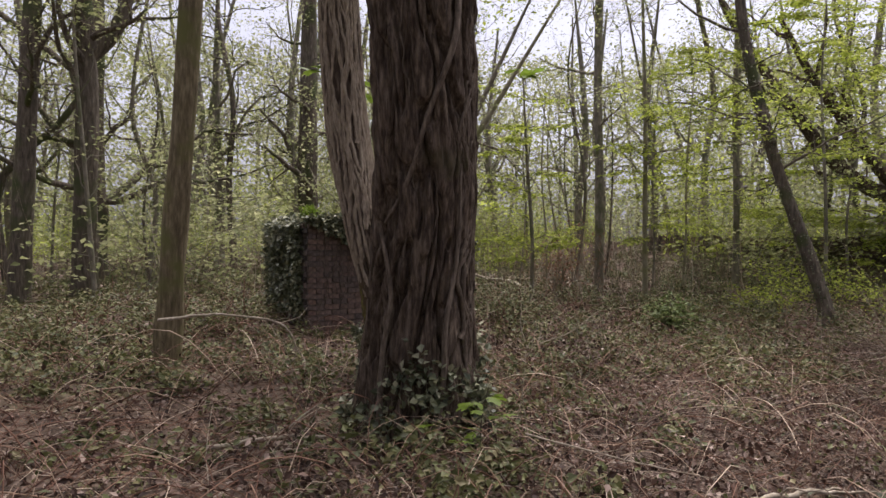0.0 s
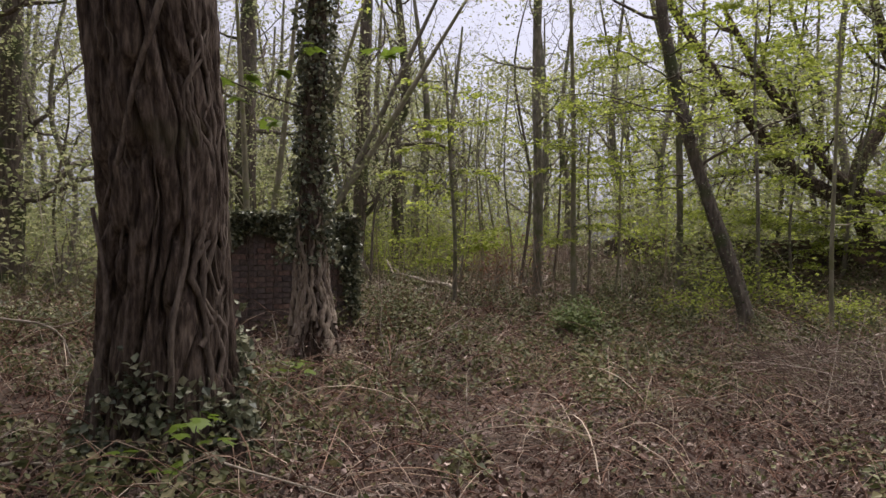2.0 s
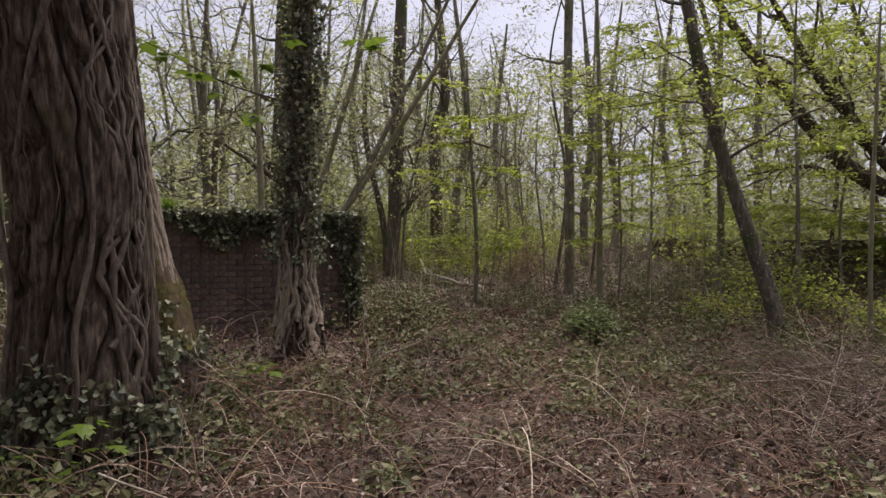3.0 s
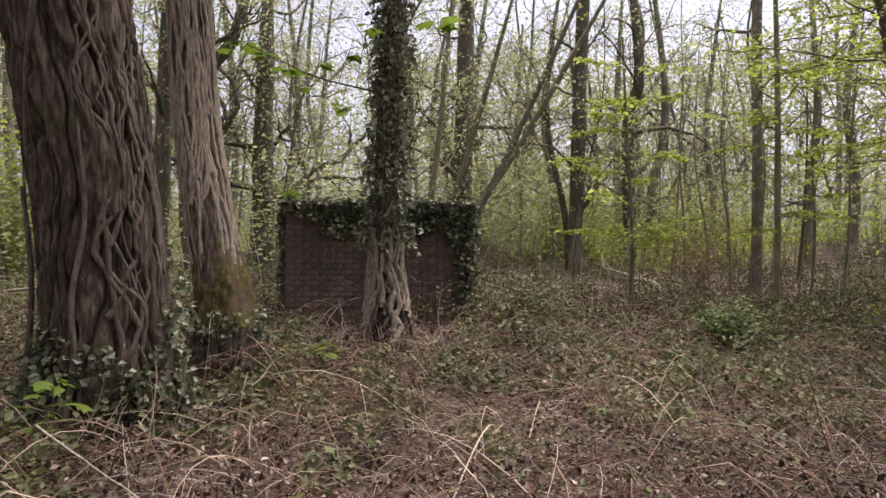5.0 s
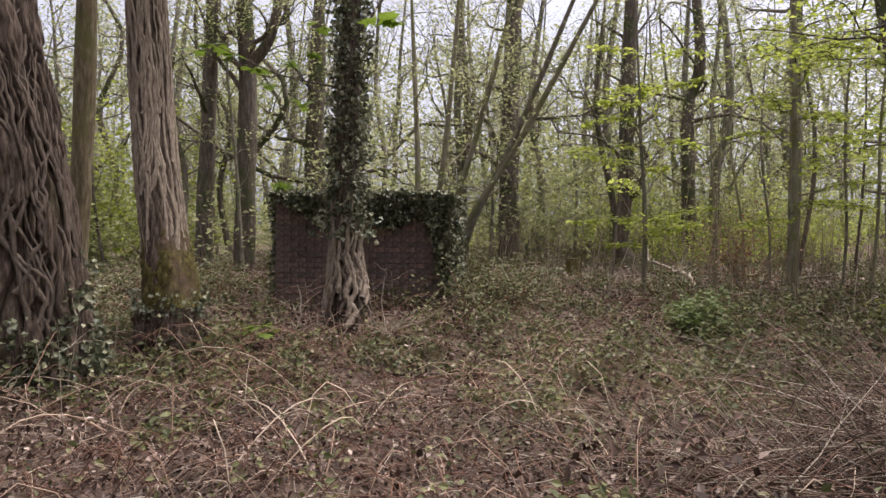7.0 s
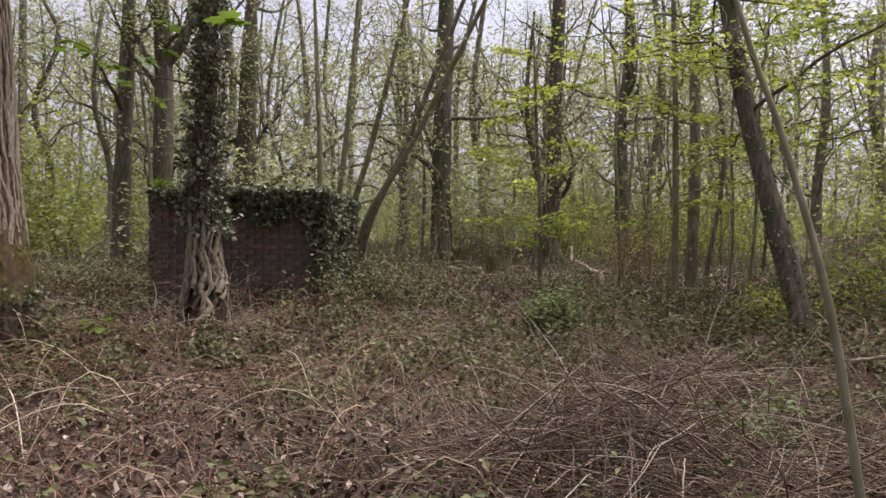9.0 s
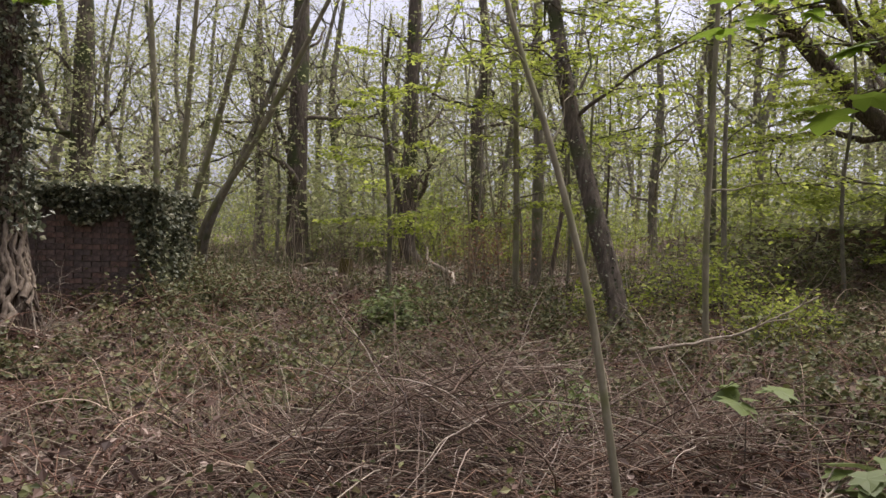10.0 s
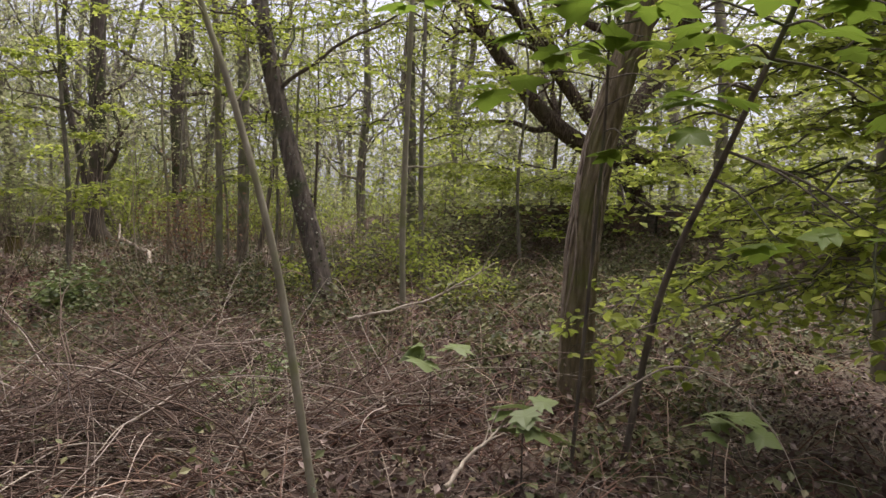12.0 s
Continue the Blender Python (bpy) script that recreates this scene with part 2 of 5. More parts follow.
def tube(geo, path, radii, sides=8, shape=None, cap=True):
    """A tapered tube along path; shape(angle, s, ring) scales its radius."""
    p = np.asarray(path, float)
    k = len(p)
    t = np.gradient(p, axis=0)
    t /= np.linalg.norm(t, axis=1)[:, None] + 1e-9
    ref = np.array([1.0, 0, 0]) if abs(t[0][0]) < 0.8 else np.array([0, 1.0, 0])
    u = np.cross(t, ref)
    u /= np.linalg.norm(u, axis=1)[:, None] + 1e-9
    w = np.cross(t, u)
    a = np.linspace(0, 2 * np.pi, sides, endpoint=False)
    r = np.broadcast_to(np.asarray(radii, float)[:, None], (k, sides)).copy()
    if shape is not None:
        r *= shape(a[None, :], np.linspace(0, 1, k)[:, None])
    v = p[:, None, :] + r[:, :, None] * (np.cos(a)[None, :, None] * u[:, None, :] + np.sin(a)[None, :, None] * w[:, None, :])
    i = np.arange(k - 1)[:, None] * sides
    j = np.arange(sides)[None, :]
    j2 = (j + 1) % sides
    f = np.stack([i + j, i + j2, i + sides + j2, i + sides + j], -1).reshape(-1, 4)
    geo.add(v.reshape(-1, 3), f)


def smooth_path(points, n):
    """A smooth line through the points, n places on it."""
    p = np.asarray(points, float)
    if len(p) == 2:
        return p[0] + (p[1] - p[0]) * np.linspace(0, 1, n)[:, None]
    q = np.vstack([2 * p[0] - p[1], p, 2 * p[-1] - p[-2]])
    s = np.linspace(0, len(p) - 1 - 1e-6, n)
    i = s.astype(int)
    f = (s - i)[:, None]
    a, b, c, d = q[i], q[i + 1], q[i + 2], q[i + 3]
    return 0.5 * (2 * b + (c - a) * f + (2 * a - 5 * b + 4 * c - d) * f ** 2 + (3 * b - a - 3 * c + d) * f ** 3)


def leaves(geo, places, sizes, rng, flat=0.5, narrow=0.55, droop=0.2, oval=False):
    """Folded four-cornered leaves, turned at random; flat 1: level, 0: every way."""
    n = len(places)
    if n == 0:
        return
    az = rng.uniform(0, 2 * np.pi, n)
    el = rng.normal(0, 1, n) * (1 - flat) * 0.9 - droop
    d = np.stack([np.cos(az) * np.cos(el), np.sin(az) * np.cos(el), np.sin(el)], -1)
    roll = rng.normal(0, 1, n) * (1 - flat) * 1.2
    s = np.stack([-np.sin(az), np.cos(az), np.zeros(n)], -1)
    up = np.cross(d, s)
    side = s * np.cos(roll)[:, None] + up * np.sin(roll)[:, None]
    nrm = np.cross(d, side)
    L, W = np.asarray(sizes)[:, None], np.asarray(sizes)[:, None] * narrow
    base = places
    tip = places + d * L
    fold = nrm * W * 0.18
    if oval:
        v = [base] + [places + d * L * q + side * W * w + nrm * W * 0.2 * abs(w) - nrm * L * 0.12 * q * q for q, w in ((0.22, 0.42), (0.55, 0.5), (0.85, 0.26))] + [tip - nrm * L * 0.12]
        v += [places + d * L * q - side * W * w + nrm * W * 0.2 * abs(w) - nrm * L * 0.12 * q * q for q, w in ((0.85, 0.26), (0.55, 0.5), (0.22, 0.42))]
        i = np.arange(n)[:, None] * 8
        geo.add(np.stack(v, 1).reshape(-1, 3), np.concatenate([i + [[0, 1, 2, 3]], i + [[0, 3, 4, 4 + 1]], i + [[0, 5, 6, 7]]], 0))
        return
    a = places + d * L * 0.45 + side * W * 0.5 + fold
    b = places + d * L * 0.45 - side * W * 0.5 + fold
    v = np.stack([base, a, tip, b], 1).reshape(-1, 3)
    i = np.arange(n)[:, None] * 4
    geo.add(v, np.concatenate([i + [[0, 1, 2]], i + [[0, 2, 3]]], 0))


def grow(start, way, length, r0, rng, bend=0.25, up=0.1, n=7):
    """A wandering branch: its path and radii."""
    p, d = [np.array(start, float)], np.array(way, float)
    d /= np.linalg.norm(d)
    step = length / (n - 1)
    for _ in range(n - 1):
        d = d + rng.normal(0, bend, 3) + np.array([0, 0, up])
        d /= np.linalg.norm(d)
        p.append(p[-1] + d * step)
    return np.array(p), r0 * np.linspace(1, 0.25, n)


def branch_out(geo, path, radii, rng, count, length, level, tips, bend=0.25, up=0.1, spread=0.9, low=0.25, sides=5):
    """Side branches along a branch, level times over; tips gathers the places for leaves."""
    for _ in range(count):
        s = rng.uniform(low, 1.0)
        i = min(int(s * (len(path) - 1)), len(path) - 2)
        f = s * (len(path) - 1) - i
        at = path[i] * (1 - f) + path[i + 1] * f
        along = path[i + 1] - path[i]
        along = along / (np.linalg.norm(along) + 1e-9)
        off = rng.normal(0, 1, 3)
        off -= along * off.dot(along)
        off /= np.linalg.norm(off) + 1e-9
        way = along * (1 - spread * 0.5) + off * spread
        r = max(0.003, radii[i] * rng.uniform(0.35, 0.65))
        ln = length * rng.uniform(0.5, 1.2)
        q, qr = grow(at, way, ln, r, rng, bend, up, 6 if r > 0.012 else 5)
        tube(geo, q, qr, sides if r > 0.02 else 3)
        if level > 0:
            branch_out(geo, q, qr, rng, max(2, int(count * 0.6)), length * 0.5, level - 1, tips, bend, up, spread, 0.2, sides)
        else:
            tips.extend(q[2:])


def tree(name, label, path, radii, bark, seed, limbs=8, limb_len=2.5, low=0.5, level=1, leaf=None, leaf_n=1500, leaf_size=0.07, spread=0.8,
         flat=0.6, scatter=0.25, sides=14, rough=0.12, up=0.1, bend=0.22, group="", rings=40, extra=(), category="tree", flare=1.25, leaf_label=""):
    """A tree on path (first point at the ground): trunk, limbs, crown."""
    rng = np.random.default_rng(seed)
    base = np.array(path[0], float)
    base[2] = gz(base[0], base[1]) - 0.05
    pts = np.array(path, float)
    pts[0] = base
    pts = pts - base
    top = thing(name, base, label, category, group)
    p = smooth_path(pts, rings)
    ln = np.concatenate([[0], np.cumsum(np.linalg.norm(np.diff(p, axis=0), axis=1))])
    r = np.interp(ln / ln[-1], np.linspace(0, 1, len(radii)), radii)
    r = r * (1 + (flare - 1) * np.exp(-ln / max(0.12, radii[0] * 1.2)))
    ph = rng.uniform(0, 6.28, 6)

    def lumpy(a, s):
        return 1 + rough * (0.5 * np.sin(3 * a + ph[0] + 5 * s) + 0.4 * np.sin(5 * a + ph[1] - 9 * s) + 0.4 * np.sin(2 * a + ph[2] + 23 * s))
    g = Geo()
    tube(g, p, r, sides, lumpy)
    part("trunk", g, bark, top)
    tips = []
    k = 0
    todo = []
    for i in range(limbs):
        s = low + (1 - low) * (i + rng.uniform(0, 1)) / limbs
        at = p[min(int(s * (rings - 1)), rings - 1)]
        az = rng.uniform(0, 6.28)
        way = (math.cos(az) * spread, math.sin(az) * spread, rng.uniform(0.15, 0.9))
        rr = np.interp(s, np.linspace(0, 1, len(radii)), radii) * rng.uniform(0.2, 0.45)
        q, qr = grow(at, way, limb_len * rng.uniform(0.7, 1.25) * (1.3 - 0.6 * s), rr, rng, bend, up, 9)
        todo.append((q, qr))
    for pts2, r2 in extra:
        q = smooth_path(np.array(pts2, float) - base, 14)
        todo.append((q, np.interp(np.linspace(0, 1, 14), np.linspace(0, 1, len(r2)), r2)))
    for q, qr in todo:
        g = Geo()
        tube(g, q, qr, 7)
        branch_out(g, q, qr, rng, 5, np.linalg.norm(q[-1] - q[0]) * 0.45, level, tips, bend, up * 0.6, spread)
        tips.extend(q[5:])
        part("limb", g, bark, top)
    if leaf is not None and leaf_n and tips:
        tips = np.array(tips)
        at = tips[rng.integers(0, len(tips), leaf_n)] + rng.normal(0, 1, (leaf_n, 3)) * scatter * np.array([1, 1, 0.35])
        g = Geo()
        leaves(g, at, leaf_size * rng.uniform(0.6, 1.3, leaf_n), rng, flat, 0.62)
        part("crown", g, leaf, top, leaf_label, smooth=False)
    return top


# ---- ground ----
def stretch(lo, hi, step, far, grow_by=1.35):
    mid = list(np.arange(lo, hi + 1e-6, step))
    left, right, s = [lo], [mid[-1]], step
    while right[-1] < far:
        s *= grow_by
        left.append(left[-1] - s)
        right.append(right[-1] + s)
    return np.array(left[:0:-1] + mid + right[1:])


def build_ground():
    xs, ys = stretch(-11, 17, 0.18, 900), stretch(-3, 25, 0.18, 900)
    X, Y = np.meshgrid(xs, ys)
    Z = ground_z(X, Y)
    v = np.stack([X, Y, Z], -1).reshape(-1, 3)
    nx = len(xs)
    i = (np.arange(len(ys) - 1)[:, None] * nx + np.arange(nx - 1)[None, :]).reshape(-1, 1)
    g = Geo()
    g.add(v, np.concatenate([i, i + 1, i + nx + 1, i + nx], 1))
    return tagged(part("ground", g, M_SOIL), "brown woodland floor of soil and leaf mould", "ground", kind="structure")


build_ground()

# ---- ruined brick block ----
BLK = Matrix.Translation((-1.84, 9.34, 0)) @ Matrix.Rotation(math.atan2(1.25, 2.35), 4, "Z")
BW, BD, BTOP = 2.44, 2.0, 1.72


def build_block():
    top = thing("brick_block", BLK.translation, "ruined dark red brick block overgrown with ivy", "ruin")
    g = Geo()
    c = np.array([(x, y, z) for z in (-0.2, BTOP - 0.02) for x, y in ((0.012, 0.012), (BW - 0.012, 0.012), (BW - 0.012, BD - 0.012), (0.012, BD - 0.012))])
    m = np.array(BLK)[:3, :3]
    g.add(c @ m.T, [(0, 1, 5, 4), (1, 2, 6, 5), (2, 3, 7, 6), (3, 0, 4, 7), (4, 5, 6, 7)])
    part("mortar_core", g, M_MORTAR, top, smooth=False)
    return top


block = build_block()

# ---- main trees ----
def add_vines(top, path, radii, count, seed, r=(0.008, 0.022), z0=0.0, z1=1.0, wander=0.6, label="", bark=None, arc=(0, 6.28)):
    """Ivy stems that climb and cross on a trunk, one mesh a stem."""
    rng = np.random.default_rng(seed)
    base = np.array(top.matrix_basis.translation)
    for _ in range(count):
        a = rng.uniform(*arc)
        s0 = z0 + (z1 - z0) * rng.uniform(0, 0.35)
        s1 = z0 + (z1 - z0) * rng.uniform(0.6, 1.0)
        n = 40
        s = np.linspace(s0, s1, n)
        p = path(s) - base
        ang = a + np.cumsum(rng.normal(0, 1, n)) * wander * 0.06 + rng.uniform(0.05, 0.33) * np.sin(np.linspace(0, rng.uniform(6, 16), n) + a)
        rad = radii(s) * 1.0 + 0.006
        q = p + np.stack([np.cos(ang) * rad, np.sin(ang) * rad, np.zeros(n)], -1)
        g = Geo()
        r0 = rng.uniform(*r)
        tube(g, q, np.linspace(r0 * 1.3, r0 * 0.5, n) * (1 + 0.2 * rng.normal(0, 1, n).clip(-1, 1)), 6)
        part("ivy_stem", g, bark or M_VINE, top, label)


def along(points, radii, z_flat=None):
    """Functions of 0..1 for a trunk's line and radius."""
    pts = np.array(points, float)
    pts[0][2] = gz(pts[0][0], pts[0][1]) - 0.05
    p = smooth_path(pts, 80)
    ln = np.concatenate([[0], np.cumsum(np.linalg.norm(np.diff(p, axis=0), axis=1))])
    ln /= ln[-1]
    return (lambda s: np.stack([np.interp(s, ln, p[:, k]) for k in range(3)], -1)), (lambda s: np.interp(s, np.linspace(0, 1, len(radii)), radii))


def ivy_on(top, path, radii, n, seed, z0, z1, size=0.06, puff=0.05, name="ivy_leaves", label="dark glossy ivy leaves", ragged=False):
    rng = np.random.default_rng(seed)
    base = np.array(top.matrix_basis.translation)
    s = rng.uniform(z0, z1, n)
    a = rng.uniform(0, 6.28, n)
    clump = vnoise(a * 2.2, s * 60, seed)
    keep = clump > 0.36
    if ragged:
        keep &= (s - z0) / (z1 - z0) < 0.25 + 0.9 * vnoise(a * 1.3, a * 0, seed + 4) * rng.uniform(0.3, 1, n)
    s, a = s[keep], a[keep]
    rad = radii(s) + rng.uniform(0.0, puff, len(s)) * (0.5 + 1.2 * vnoise(a * 1.5, s * 40, seed + 1))
    q = path(s) - base + np.stack([np.cos(a) * rad, np.sin(a) * rad, rng.normal(0, 0.02, len(s))], -1)
    g = Geo()
    leaves(g, q, size * rng.uniform(0.6, 1.2, len(s)), rng, 0.25, 0.85, 0.5)
    part(name, g, M_IVY, top, label, smooth=False)


def furrowed_trunk(top, points, radii, seed, sides, rings, depth, z_top, flare=0.3, ridges=40):
    """Replaces a trunk's mesh by one with bark ridges cut into it."""
    path, rad = along(points, radii)
    base = np.array(top.matrix_basis.translation)
    zs = np.linspace(0, 1, rings)
    p = path(zs) - base
    r = rad(zs)
    h = p[:, 2]
    g = Geo()

    def bark(a, s):
        z = np.interp(s, zs, h)
        aa = a + 0.18 * np.sin(z * 2.1 + seed) + 0 * s
        k = ridges
        cell = vnoise(aa * k / 6.2832 * 1.0 + 1.3 * vnoise(z * 4.0 + 0 * a, aa * 3, seed), z * 2.2 + 0 * a, seed)
        fine = vnoise(aa * k * 0.42, z * 9 + 0 * a, seed + 2)
        lobes = 0.10 * np.sin(4 * aa + seed) + 0.07 * np.sin(7 * aa - seed)
        foot = np.exp(-z / 0.45)
        return 1 + depth * (np.minimum(np.abs(cell - 0.5) * 6, 1) - 0.8) + 0.5 * depth * (np.abs(cell - 0.5)) + depth * 0.45 * (fine - 0.5) + foot * (flare + 1.6 * lobes) + 0.03 * np.sin(2 * aa + z)
    tube(g, p, r, sides, bark)
    return g


def trunk_tree(name, label, points, radii, seed, sides, rings, depth, **kw):
    top = tree(name, label, points, radii, M_BARK, seed, sides=6, rings=30, **kw)
    old = [c for c in top.children if c.name.startswith("trunk")][0]
    g = furrowed_trunk(top, points, radii, seed, sides, rings, depth, 6)
    old.data = g.mesh("trunk", M_BARK)
    return top


BIG = [(-0.2, 5.2, 0), (-0.17, 5.12, 1.0), (-0.13, 4.97, 1.9), (-0.14, 4.8, 2.8), (-0.16, 4.55, 4.5), (-0.16, 4.4, 8)]
BIG_R = [0.4, 0.36, 0.345, 0.335, 0.31, 0.24]
big_tree = trunk_tree("bark_tree", "large tree with deeply furrowed brown bark and ivy at its foot", BIG, BIG_R, 1, 300, 330, 0.2, limbs=5, low=0.82, limb_len=3.0, leaf=M_SPRING, leaf_n=2500)
bp, br = along(BIG, BIG_R)
add_vines(big_tree, bp, br, 26, 21, (0.008, 0.021), 0.0, 0.5, 0.8, bark=M_VINE_DARK, arc=(-0.75, 1.3))
add_vines(big_tree, bp, br, 7, 26, (0.004, 0.008), 0.05, 0.5, 0.8, bark=M_VINE_DARK)
for pts in ([(0.1, 4.6, 3.3), (0.08, 4.46, 2.8), (-0.1, 4.52, 2.3), (-0.25, 4.62, 1.85), (-0.4, 4.78, 1.6)], [(-0.45, 4.72, 0.15), (-0.42, 4.76, 0.7), (-0.36, 4.72, 1.1), (-0.44, 4.72, 1.6)], [(-0.05, 4.72, 0.1), (0.0, 4.75, 0.5), (0.02, 4.72, 0.9), (0.1, 4.75, 1.4), (0.12, 4.68, 2.0)]):
    g = Geo()
    tube(g, smooth_path(np.array(pts) - np.array(big_tree.matrix_basis.translation), 40), np.linspace(0.024, 0.013, 40), 8)
    part("ivy_stem", g, M_VINE_DARK, big_tree)
ivy_on(big_tree, bp, lambda s: br(s) * (1 + 0.3 * np.exp(-s * 14)), 7000, 31, 0.0, 0.15, 0.065, 0.09, ragged=True)
VIN = [(-0.44, 6.65, 0), (-0.5, 6.65, 0.7), (-0.76, 6.7, 1.7), (-0.97, 6.75, 2.9), (-1.1, 6.7, 6), (-1.1, 6.8, 9)]
VIN_R = [0.22, 0.2, 0.185, 0.17, 0.15, 0.1]
vine_tree = trunk_tree("vine_tree", "tree wrapped in a net of thick pale ivy stems", VIN, VIN_R, 2, 110, 220, 0.10, limbs=6, low=0.75, leaf=M_SPRING, leaf_n=2500)
vp, vr = along(VIN, VIN_R)
add_vines(vine_tree, vp, vr, 70, 22, (0.009, 0.02), 0.1, 0.62, 1.0)
g = Geo()
zz = np.linspace(0, 1, 40)
stump_r = np.interp(zz, [0, 0.3, 0.36, 0.45, 0.7, 0.9, 1.0], [0.3, 0.3, 0.29, 0.265, 0.245, 0.215, 0.185])
stump_p = vp(zz * 0.145) - np.array(vine_tree.matrix_basis.translation)


def crusty(a, s):
    return 1 + 0.1 * (vnoise(a * 3, s * 9, 4) - 0.5) + 0.05 * np.sin(5 * a) + 0.16 * (vnoise(a * 9, s * 30, 6) - 0.5)


tube(g, stump_p, stump_r, 70, crusty)
part("mossy_foot", g, M_MOSS, vine_tree, "moss-covered swollen foot")
g = Geo()
low_p = vp(np.linspace(0, 0.056, 20)) - np.array(vine_tree.matrix_basis.translation)
tube(g, np.vstack([low_p, low_p[-1:] + [(0, 0, 0.005)]]), np.append(np.interp(np.linspace(0, 1, 20), [0, 0.2, 0.85, 1], [0.4, 0.36, 0.35, 0.33]), 0.2), 70, crusty)
part("rotten_stump", g, M_BARK, vine_tree, "crumbling brown stump collar")
ivy_on(vine_tree, vp, lambda s: np.interp(s, [0, 0.05, 0.075, 0.09], [0.37, 0.34, 0.32, 0.27]), 420, 32, 0.05, 0.075, 0.055, 0.05)
IVT = [(0.14, 8.6, 0), (0.1, 8.6, 1.2), (0.12, 8.58, 2.4), (0.2, 8.6, 5), (0.3, 8.6, 9)]
IVT_R = [0.17, 0.125, 0.1, 0.08, 0.05]
ivy_tree = trunk_tree("ivy_tree", "slim tree clothed in dark ivy leaves", IVT, IVT_R, 3, 60, 160, 0.08, limbs=8, low=0.6, leaf=M_SPRING, leaf_n=2200)
ip, ir = along(IVT, IVT_R)
add_vines(ivy_tree, ip, lambda s: ir(s) * (1 + 0.9 * np.exp(-s * 14)), 30, 23, (0.008, 0.02), 0.0, 0.2, 0.6, bark=M_VINE_DARK)
add_vines(ivy_tree, ip, lambda s: ir(s) * (1.05 + 1.0 * np.exp(-s * 16)), 22, 27, (0.018, 0.034), 0.0, 0.2, 0.5)
ivy_on(ivy_tree, ip, ir, 8000, 33, 0.13, 0.85, 0.07, 0.12)
ivy_on(ivy_tree, ip, ir, 330, 34, 0.125, 0.16, 0.07, 0.2)

tree("bare_tree", "grey-brown tree trunk standing in undergrowth", [(-2.85, 7.0, 0), (-2.77, 7.0, 1.2), (-2.62, 7.0, 3), (-2.4, 7.0, 7)], [0.135, 0.12, 0.11, 0.08], M_BARK_OLIVE, 4, limbs=4, low=0.85, leaf=M_SPRING, leaf_n=1500)
tree("dark_tree", "slender dark-barked tree with a kinked foot", [(-0.75, 22.5, 0), (-1.05, 22.4, 1.0), (-0.9, 22.3, 2.4), (-0.75, 22, 6), (-0.6, 22, 11)], [0.24, 0.21, 0.19, 0.14], M_BARK_DARK, 5, limbs=9, low=0.45, leaf=M_PALE_LEAF, leaf_n=3000)
tree("thin_stem_tree", "thin bent dark tree beside a larger one", [(-1.2, 22.6, 0), (-1.3, 22.5, 2.0), (-1.9, 22.5, 5), (-1.7, 22.5, 8)], [0.11, 0.1, 0.08, 0.04], M_BARK_DARK, 51, limbs=5, low=0.5, leaf=M_PALE_LEAF, leaf_n=1500, sides=9)
tree("winding_tree", "dark tree with a winding forked crown", [(0.1, 26, 0), (0.05, 26, 3), (0.0, 26, 5.5), (0.35, 26, 7), (0.0, 26, 11)], [0.24, 0.21, 0.18, 0.1], M_BARK_DARK, 6, limbs=10, low=0.35, limb_len=4, bend=0.4, leaf=M_PALE_LEAF, leaf_n=2500)
tree("straight_tree", "tall straight slender grey tree", [(4.0, 17.5, 0), (4.0, 17.5, 3), (3.95, 17.5, 6), (4.1, 17.6, 11)], [0.12, 0.11, 0.1, 0.07], M_BARK_GREY, 7, limbs=7, low=0.5, leaf=M_PALE_LEAF, leaf_n=2000)
tree("sapling", "thin pale sapling trunk", [(4.3, 14.5, 0), (4.28, 14.5, 2), (4.25, 14.4, 4), (4.1, 14.3, 8)], [0.06, 0.05, 0.04, 0.02], M_BARK_PALE, 8, limbs=5, low=0.5, limb_len=1.2, level=0, leaf=M_PALE_LEAF, leaf_n=800, sides=8)
tree("leaning_tree", "leaning grey-brown tree with a curved foot", [(6.3, 11.2, 0), (6.27, 11.25, 0.45), (5.98, 11.4, 1.5), (5.55, 11.7, 3.2), (5.2, 12, 5.5), (5.0, 12, 9)], [0.125, 0.1, 0.09, 0.083, 0.065], M_BARK_DARK, 9, limbs=7, low=0.5, leaf=M_PALE_LEAF, leaf_n=2500)
tree("sapling", "thin pale sapling on the bank", [(7.22, 10.5, 0), (7.2, 10.5, 1.0), (7.22, 10.5, 2.0), (7.3, 10.5, 4.5)], [0.035, 0.03, 0.026, 0.012], M_BARK_PALE, 52, limbs=4, low=0.55, limb_len=0.9, level=0, leaf=M_SPRING, leaf_n=150, sides=8, flare=1.1)
tree("sapling", "slim grey sapling with a straight stem", [(7.4, 17.3, 0), (7.42, 17.3, 2.5), (7.38, 17.3, 5.0), (7.45, 17.3, 9)], [0.09, 0.08, 0.065, 0.03], M_BARK_GREY, 53, limbs=6, low=0.5, limb_len=1.4, level=0, leaf=M_PALE_LEAF, leaf_n=350, sides=8, flare=1.1)
for k, (x, y) in enumerate([(3.1, 17.9), (3.5, 18.4), (2.6, 17.2), (4.9, 16.0), (5.3, 15.2), (2.1, 19.0)]):
    tree("thicket_sapling", "thin brown stem in a bare thicket", [(x, y, 0), (x + 0.05 * (k - 2), y, 1.4), (x + 0.12 * (k - 3), y, 3.2), (x + 0.15 * (k - 2), y, 5.5)], [0.03, 0.026, 0.02, 0.008], (M_BARK_PALE, M_BARK_GREY)[k % 2], 540 + k, limbs=5, low=0.35, limb_len=1.0, level=0, leaf=M_PALE_LEAF, leaf_n=120, sides=7, flare=1.1, group="thicket saplings")
